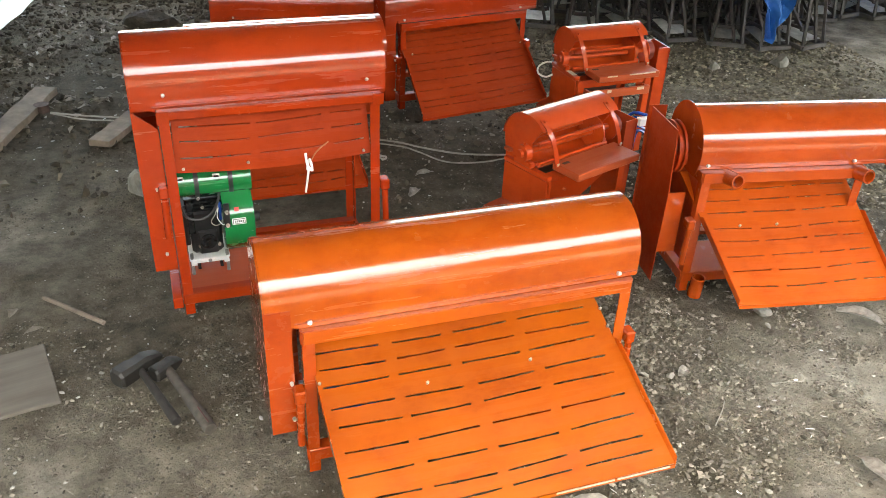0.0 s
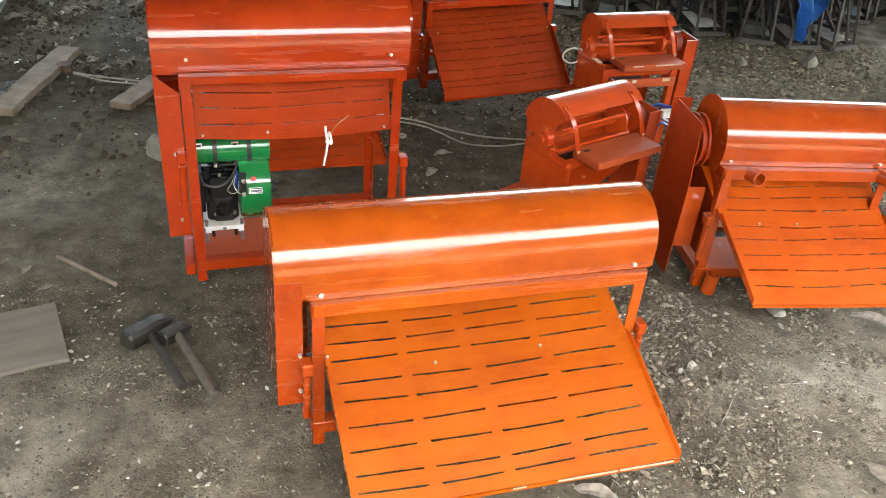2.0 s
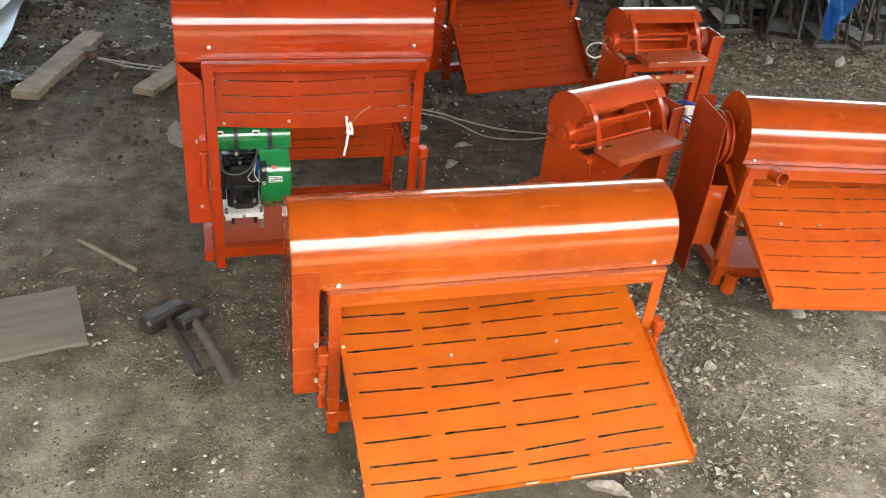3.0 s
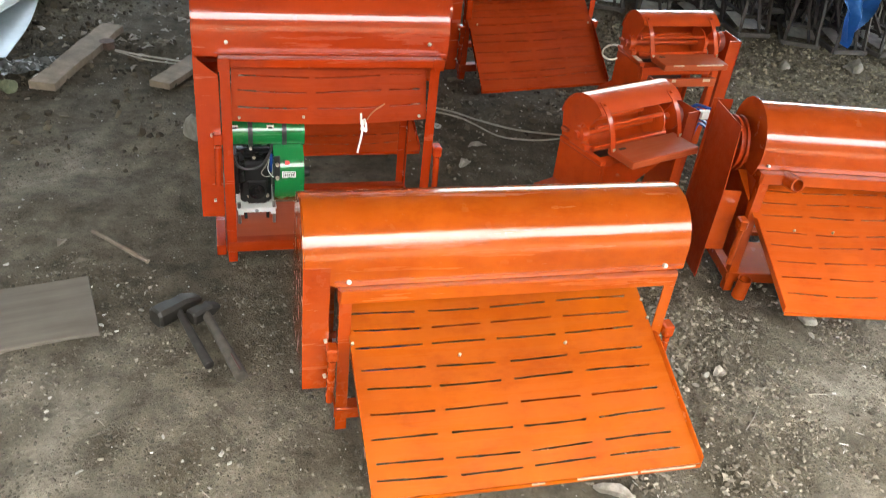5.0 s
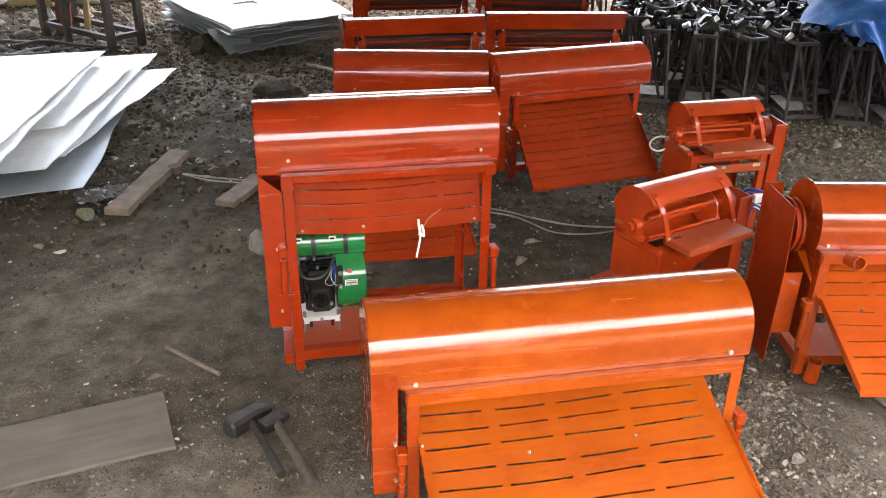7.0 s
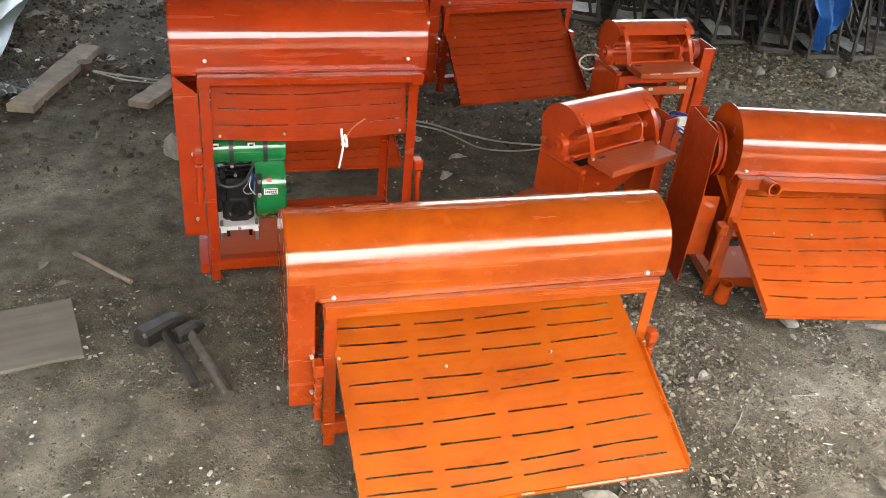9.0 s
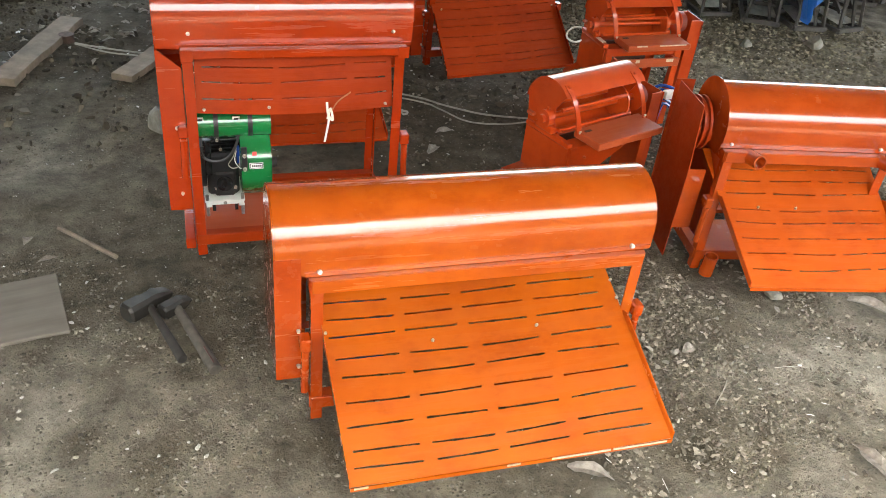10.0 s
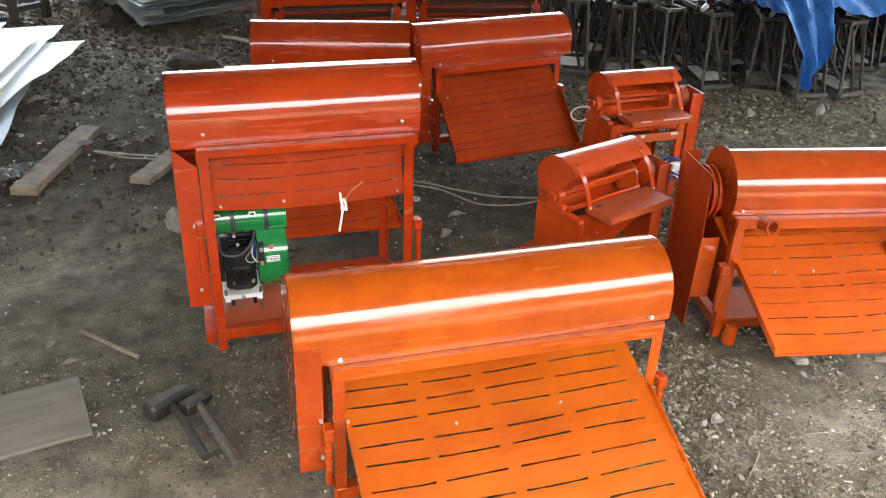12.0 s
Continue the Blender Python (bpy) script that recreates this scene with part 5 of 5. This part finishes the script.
def bin_thing(m, w, d, h, label, mat=CREAM):
    t = thing("bin", m, label, "bin")
    bm = boxed(0, w, 0, d, 0, h, bevel=0.03)
    for v in bm.verts:
        k = 0.75 + 0.25 * (1 - v.co.z / h)
        v.co.x = w / 2 + (v.co.x - w / 2) * k
    part("bin_body", bm, mat, t)
    part("bin_lid", boxed(w * 0.11, w * 0.89, -0.02, d + 0.02, h, h + 0.03, bevel=0.01), mat, t)


bin_thing(pose(1.02, 10.0, 0), 0.95, 0.5, 0.42, "cream box standing behind the last machines")
bin_thing(pose(-1.32, 9.35, 0, 0, 0, 12), 0.44, 0.3, 0.26, "cream box beside a small green plant")
bin_thing(pose(-1.95, 8.75, 0, 0, 0, -6), 0.36, 0.3, 0.55, "white box behind the work stand", WHITE)
bin_thing(pose(-1.58, 8.80, 0, 0, 0, -4), 0.32, 0.3, 0.55, "white box behind the work stand", WHITE)
bk = open_frame(pose(2.0, 9.75, 0), 1.0, 0.7, 0.62, CAST, "black steel bench with dark panels")
part("panel", boxed(0.03, 0.97, 0.0, 0.02, 0.13, 0.56), CAST, bk)
part("bench_top", boxed(-0.03, 1.03, -0.04, 0.74, 0.62, 0.64), GREY, bk)
bk = open_frame(pose(3.05, 9.65, 0), 0.65, 0.7, 0.62, CAST, "black steel bench with dark panels")
part("panel", boxed(0.03, 0.62, 0.0, 0.02, 0.13, 0.56), CAST, bk)
part("bench_top", boxed(-0.01, 0.68, -0.04, 0.74, 0.62, 0.64), GREY, bk)
tagged(part("column", tubed((3.16, 9.50, 0), (3.16, 9.50, 3.05), 0.045, seg=18), plain("grey_pipe", (0.42, 0.42, 0.40), 0.45, 0.4)), "grey steel pipe holding up the roof", "column", kind="structure")
GREYWOOD = plain("bleached_wood", (0.30, 0.29, 0.27), 0.8, 0, 18, 0.3)
for i in range(3):
    tagged(wire("pole", [(4.1 + 0.15 * i, 10.2 + 0.16 * i, 0.05), (5.2, 10.15 + 0.17 * i, 0.06), (6.6, 10.05 + 0.18 * i, 0.05)], 0.03, GREYWOOD), "pale wooden pole lying on the ground", "pole", "wooden poles")
for i in range(3):
    tagged(wire("pole", [(-0.9, 10.5 + 0.14 * i, 0.04), (0.2, 10.45 + 0.13 * i, 0.05), (1.3, 10.5 + 0.12 * i, 0.04)], 0.03, GREY), "grey pole lying behind the sheet stack", "pole", "grey poles")


# ---- plant, leaves ----
def leaf_mesh(bm, p, d, up, l, w, curl):
    d, up = Vector(d).normalized(), Vector(up).normalized()
    s = d.cross(up).normalized()
    up = s.cross(d)
    n = 6
    rows = []
    for i in range(n + 1):
        f = i / n
        wide = w * math.sin(math.pi * min(1, f * 0.94 + 0.05)) ** 0.8
        base = Vector(p) + d * l * f + up * curl * math.sin(math.pi * f) * l
        rows.append([bm.verts.new(base - s * wide + up * wide * 0.5), bm.verts.new(base), bm.verts.new(base + s * wide + up * wide * 0.45)])
    for a, b in zip(rows, rows[1:]):
        for j in range(2):
            bm.faces.new((a[j], a[j + 1], b[j + 1], b[j]))
    return bm


FADED = plain("faded_leaf", (0.24, 0.21, 0.17), 0.85, 0, 45, 0.4, 0.4)
DRY = plain("dry_leaf", (0.34, 0.305, 0.265), 0.85, 0, 45, 0.45, 0.4)
for k, (x, y, a, l, w) in enumerate(((2.06, 1.735, -48, 0.15, 0.026), (1.632, 1.165, -82, 0.145, 0.022), (0.832, 1.246, -34, 0.120, 0.018), (1.82, 1.81, 30, 0.06, 0.026), (1.35, 1.585, 20, 0.05, 0.018), (0.98, 3.05, 10, 0.09, 0.02), (0.90, 2.88, 40, 0.08, 0.02), (1.795, 1.79, 40, 0.05, 0.018), (-0.9, 4.9, 30, 0.12, 0.03), (-0.6, 5.0, 80, 0.1, 0.03), (-0.1, 4.3, 20, 0.1, 0.025), (-0.49, 2.32, 15, 0.06, 0.012), (-0.54, 2.42, 70, 0.05, 0.012))):
    bm = leaf_mesh(bmesh.new(), (0, 0, 0), (1, 0, 0), (0, 0, 1), l, w, 0.09)
    for v in bm.verts:
        q = Vector((v.co.x * 40 + 9 * k, v.co.y * 40, 0))
        v.co += Vector((0, 0.008 * noise.noise(q), 0.010 * noise.noise(q + Vector((5, 5, 5)))))
    bmesh.ops.solidify(bm, geom=bm.faces[:], thickness=0.0015)
    ob = part("dry_leaf", bm, DRY if k < 9 else FADED)
    ob.matrix_world = pose(x, y, 0.006, 6, 0, a)
    tagged(ob, "curled dry grey-brown leaf on the ground", "leaf", "dry leaves")
leaves = []
for k in range(6):
    bm = leaf_mesh(bmesh.new(), (0, 0, 0), (1, 0, 0), (0, 0, 1), 1.0, 0.22, 0.12)
    for v in bm.verts:
        q = v.co * 5 + Vector((9 * k, 3 * k, 0))
        v.co += Vector((0, 0.10 * noise.noise(q), 0.16 * noise.noise(q + Vector((5, 5, 5)))))
    ob = part("dry_leaf", bm, DRY if k % 3 == 0 else FADED)
    leaves.append(ob.data)
    bpy.data.objects.remove(ob)
rl = random.Random(31)
count = 0
while count < 250:
    x, y = rl.uniform(-1.1, 0.35), rl.uniform(3.9, 6.2)
    if count < 130 and noise.noise(Vector((x * 2.6, y * 2.6, 11))) < rl.uniform(-0.1, 0.4):
        continue
    if count >= 130:
        # drifts of litter by the boards
        cx, cy, spread = ((-0.29, 4.31, 0.15), (-0.72, 4.86, 0.12), (-0.58, 5.22, 0.22), (-0.36, 5.50, 0.30))[count % 4]
        x, y = cx + spread * rl.gauss(0, 0.6), cy + spread * rl.gauss(0, 0.7)
    count += 1
    ob = new("dry_leaf", leaves[count % 6])
    size = rl.uniform(0.02, 0.065)
    ob.matrix_world = pose(x, y, 0.008, rl.uniform(-25, 25), rl.uniform(-15, 15), rl.uniform(0, 360)) @ Matrix.Scale(size, 4)
    tagged(ob, "small curled dry leaf on rough dark earth", "leaf", "leaf litter")
# crumpled plastic and a mossy stone by the fanned sheets
bm = bmesh.new()
bmesh.ops.create_grid(bm, x_segments=26, y_segments=16, size=0.5)
for v in bm.verts:
    q = Vector((v.co.x * 7, v.co.y * 7, 2))
    v.co = Vector((v.co.x * 0.26 + 0.02 * noise.noise(q), v.co.y * 0.15 + 0.02 * noise.noise(q + Vector((7, 0, 0))), 0.025 + 0.035 * abs(noise.noise(q * 1.3)) - 0.02 * abs(v.co.x)))
bmesh.ops.solidify(bm, geom=bm.faces[:], thickness=0.001)
ob = part("plastic_scrap", bm, plain("grey_plastic_film", (0.075, 0.078, 0.075), 0.3, 0, 30, 0.3), smooth=True)
ob.matrix_world = pose(-0.84, 3.88, 0.0, 0, 0, 20)
tagged(ob, "crumpled grey plastic film under the sheet's corner", "plastic")
rock(pose(-0.90, 3.66, 0, 0, 0, 10), (0.04, 0.035, 0.04), "small mossy stone under the sheet's corner", 8, plain("mossy_stone", (0.14, 0.15, 0.09), 0.9, 0, 25, 0.4, 0.5))
for x, y, a, l in ((1.335, 1.372, 43, 0.118), (1.600, 1.478, -10, 0.105), (0.30, 2.16, 40, 0.05), (-0.6, 1.35, 35, 0.07)):
    q = Vector((math.cos(radians(a)), math.sin(radians(a)), 0)) * l
    tagged(wire("twig", [(x, y, 0.004), (x + q.x * 0.5 + 0.004, y + q.y * 0.5, 0.007), (x + q.x, y + q.y, 0.004)], 0.0015, PALE), "thin pale twig on the earth", "twig", "twigs")
for k in range(9):
    r = random.Random(70 + k)
    rock(pose(r.uniform(-2.9, -1.75), r.uniform(7.2, 8.8), 0, 0, 0, r.uniform(0, 360)), (r.uniform(0.06, 0.13), r.uniform(0.05, 0.10), r.uniform(0.04, 0.09)), "grey field stone in the clutter by the shed's edge", 100 + k)
for k in range(4):
    r = random.Random(90 + k)
    x, y = r.uniform(-2.6, -1.9), r.uniform(6.6, 7.4)
    tagged(wire("bent_rod", [(x, y, 0.02), (x + 0.2, y + r.uniform(-0.1, 0.1), 0.05), (x + 0.5, y + r.uniform(-0.2, 0.1), 0.03), (x + 0.8, y + r.uniform(-0.2, 0.2), 0.02)], 0.012, GREY), "bent grey rod lying in the clutter", "rod", "bent rods")
pl = thing("plant", pose(-1.08, 9.15, 0), "small yellow-green weed by the cream box", "plant")
LEAF = plain("weed_leaf", (0.16, 0.24, 0.03), 0.6, 0, 10, 0.4, 0)
for i in range(26):
    r = random.Random(i)
    a = r.uniform(0, 6.28)
    bm = leaf_mesh(bmesh.new(), (0.06 * math.cos(a), 0.06 * math.sin(a), r.uniform(0, 0.15)), (math.cos(a), math.sin(a), r.uniform(0.2, 1.2)), (0, 0, 1), r.uniform(0.05, 0.11), 0.02, 0.1)
    part("leaf", bm, LEAF, pl)


# ---- single chips and pebbles ----
WHITE_CHIP = plain("white_chip", (0.46, 0.44, 0.40), 0.8, 0, 60, 0.2)
PALE_STONE = plain("pale_stone", (0.22, 0.205, 0.175), 0.9, 0, 50, 0.3, 0.4)


def chip(x, y, r, mat, label, seed):
    rn = random.Random(seed)
    bm = bmesh.new()
    bmesh.ops.create_icosphere(bm, subdivisions=1, radius=1.0)
    off = Vector((rn.uniform(0, 40), rn.uniform(0, 40), 0))
    for v in bm.verts:
        k = 1 + 1.0 * noise.noise(v.co * 1.9 + off)
        v.co = Vector((v.co.x * r * k, v.co.y * r * 0.62 * k, v.co.z * r * 0.34 * k))
    ob = part("pebble", bm, mat)
    ob.matrix_world = pose(x, y, r * 0.18, rn.uniform(-12, 12), rn.uniform(-12, 12), rn.uniform(0, 180))
    tagged(ob, label, "pebble", "loose pebbles")


for k, (x, y, r) in enumerate(((-0.27, 2.07, 0.016), (-0.37, 2.06, 0.010), (-0.33, 1.98, 0.011), (-0.19, 1.88, 0.011), (-0.47, 1.73, 0.010), (-0.47, 1.68, 0.014), (-0.41, 1.59, 0.013), (-0.05, 1.48, 0.017), (-0.03, 1.45, 0.014), (-0.22, 1.79, 0.007), (-0.07, 1.50, 0.008), (-0.35, 1.66, 0.008), (0.05, 1.65, 0.006), (-0.14, 1.47, 0.010), (-0.37, 1.47, 0.015), (-0.25, 1.96, 0.009))):
    chip(x, y, r * 0.62, WHITE_CHIP if k % 3 else PALE_STONE, "pale broken chip on the trodden earth", 300 + k)
for k, (x, y, r) in enumerate(((1.33, 1.60, 0.024), (1.26, 1.62, 0.018), (1.28, 1.56, 0.013), (1.63, 1.58, 0.009), (1.57, 1.58, 0.014), (1.50, 1.48, 0.010), (1.44, 1.29, 0.012), (1.58, 1.27, 0.011), (1.57, 1.16, 0.010), (1.57, 1.08, 0.014), (1.33, 1.13, 0.014), (1.48, 1.20, 0.011), (1.39, 1.33, 0.011), (1.14, 1.14, 0.010), (1.17, 1.18, 0.011), (1.78, 1.73, 0.018), (1.26, 1.67, 0.012), (1.53, 1.07, 0.012), (1.70, 1.12, 0.012), (1.55, 1.72, 0.013), (1.48, 1.52, 0.012))):
    chip(x, y, r * 0.78, PALE_STONE, "flat pale pebble lying among the gravel", 340 + k)


# ---- gravel, chips, rubble ----
def scatter(name, n, area, size, material, label, seed, flat=0.6, power=2.0, lift=0.3, slim=1.0):
    """Many small stones in one mesh; area gives x, y for two random numbers, or None."""
    r = np.random.RandomState(seed)
    bm = bmesh.new()
    bmesh.ops.create_icosphere(bm, subdivisions=1, radius=1.0)
    ico = np.array([v.co[:] for v in bm.verts])
    bm.verts.ensure_lookup_table()
    tri = np.array([[v.index for v in f.verts] for f in bm.faces])
    bm.free()
    pts = []
    while len(pts) < n:
        p = area(r)
        if p is not None:
            pts.append(p)
    pts = np.array(pts)
    s = size[0] + (size[1] - size[0]) * r.rand(n) ** (power * 2)
    vs = ico[None] * (1 + 0.62 * (r.rand(n, 12, 1) - 0.5) * 2)
    sc = np.stack([s * r.uniform(0.7, 1.3, n), s * r.uniform(0.5, 1.0, n) / slim, s * flat * r.uniform(0.6, 1.2, n)], 1)
    vs = vs * sc[:, None, :]
    a = r.uniform(0, 6.28, n)
    c, d = np.cos(a)[:, None], np.sin(a)[:, None]
    x, y = vs[..., 0] * c - vs[..., 1] * d, vs[..., 0] * d + vs[..., 1] * c
    tilt = r.uniform(-0.4, 0.4, n)[:, None]
    z = vs[..., 2] + x * tilt * 0.5 + sc[:, 2:3] * lift
    out = np.stack([x + pts[:, 0:1], y + pts[:, 1:2], z + ground_z(pts[:, 0], pts[:, 1])[:, None]], -1).reshape(-1, 3)
    fs = (tri[None] + 12 * np.arange(n)[:, None, None]).reshape(-1, 3)
    me = bpy.data.meshes.new(name)
    me.from_pydata(out.tolist(), [], fs.tolist())
    me.materials.append(material)
    return tagged(new(name, me), label, "gravel", kind="stuff")


def ground_z(x, y):
    i, j = np.clip(np.searchsorted(xs, x), 0, nx - 1), np.clip(np.searchsorted(ys, y), 0, ny - 1)
    return gz[j, i]


def patch(x, y):
    return noise.noise(Vector((x * 1.3, y * 1.3, 3.0))) + 0.5 * noise.noise(Vector((x * 3.5, y * 3.5, 7.0)))


def right_side(r):
    x, y = r.uniform(0.7, 4.2), r.uniform(0.7, 4.6)
    return (x, y) if patch(x, y) > r.uniform(-0.6, 0.5) else None


def gravel_bank(r):
    x, y = r.uniform(1.6, 4.2), r.uniform(2.3, 4.7)
    return (x, y) if patch(x, y) > r.uniform(-0.9, 0.2) else None


def left_side(r):
    x, y = r.uniform(-2.2, 0.9), r.uniform(0.9, 3.4)
    return (x, y) if patch(x, y) > r.uniform(-0.3, 0.8) else None


def rear(r):
    x, y = r.uniform(-3.0, 2.6), r.uniform(2.8, 9.0)
    return (x, y) if patch(x, y) > r.uniform(-0.7, 0.5) and y > r.uniform(2.8, 4.6) else None


def by_front(r):
    a, d = r.uniform(0, 6.28), 0.45 * r.rand() ** 0.7
    x, y = 1.28 + 0.6 * d * math.cos(a), 1.68 + 1.3 * d * math.sin(a)
    return x, y


def far_rubble(r):
    return r.uniform(-0.2, 1.6), r.uniform(9.0, 12)


def far_left(r):
    return r.uniform(-4.5, -0.4), r.uniform(6.6, 10.5)


def far_right(r):
    return r.uniform(2.5, 9), r.uniform(8.8, 14)


def anywhere(r):
    return r.uniform(-2.2, 3.6), r.uniform(0.9, 5.0)


def clumps(r):
    """Loose gravel in clumps over the front ground."""
    x, y = r.uniform(0.95, 3.4), r.uniform(0.8, 2.6)
    return (x, y) if noise.noise(Vector((x * 5.5, y * 5.5, 1.0))) + 0.6 * noise.noise(Vector((x * 14, y * 14, 4.0))) > r.uniform(0.02, 0.45) else None


def front_left(r):
    x, y = r.uniform(-1.6, 0.4), r.uniform(0.9, 2.4)
    return (x, y) if noise.noise(Vector((x * 4.5, y * 4.5, 8.0))) > r.uniform(-0.25, 0.5) else None


scatter("gravel", 26000, right_side, (0.0016, 0.0095), GRAVEL, "small grey-brown gravel and clods", 1)
scatter("gravel_bank", 24000, gravel_bank, (0.0035, 0.017), OLIVE, "coarse grey gravel in front of the stands", 2)
scatter("grit", 14000, left_side, (0.0015, 0.007), SOIL, "fine grit on trodden earth", 3)
scatter("clods", 28000, rear, (0.004, 0.019), CLODS, "dark brown clods on rough earth", 4, 0.8, 1.2, 0.45)
scatter("stones", 2600, rear, (0.004, 0.022), GRAVEL, "grey stones on rough earth", 15)
scatter("heap", 4200, by_front, (0.0025, 0.010), GRAVEL, "gravel gathered beside the orange machine", 5, 0.7, 1.7, 0.4)
scatter("loose_gravel", 20000, clumps, (0.0016, 0.0085), GRAVEL, "loose clumps of angular gravel", 11, 0.75, 1.6, 0.45)
scatter("fine_clods", 9000, front_left, (0.0015, 0.007), SOIL, "small clods on trodden earth", 12, 0.65, 2.0, 0.4)
scatter("straw", 700, clumps, (0.005, 0.016), CHIPS, "short bits of straw in the gravel", 13, 0.09, 1.5, 1.5, 8.0)
scatter("straw", 420, front_left, (0.005, 0.016), GRAVEL, "short bits of straw on the earth", 14, 0.12, 1.5, 1.5, 7.0)
scatter("chips", 2300, anywhere, (0.0015, 0.009), CHIPS, "pale chips scattered on the earth", 6, 0.35)
scatter("litter", 900, rear, (0.006, 0.030), CHIPS, "pale scraps on rough earth", 7, 0.2)
scatter("rubble", 2600, far_rubble, (0.02, 0.09), RUBBLE, "pale rubble in daylight beyond the shed", 8, 0.8)
scatter("grey_rubble", 3600, far_left, (0.012, 0.06), GRAVEL, "grey rubble at the shed's edge", 10, 0.6)
scatter("pale_rubble", 700, far_left, (0.008, 0.05), RUBBLE, "pale stones and scraps at the shed's edge", 16, 0.5)
scatter("rubble", 2500, far_right, (0.03, 0.12), RUBBLE, "pale rubble in daylight beyond the shed", 9, 0.4)
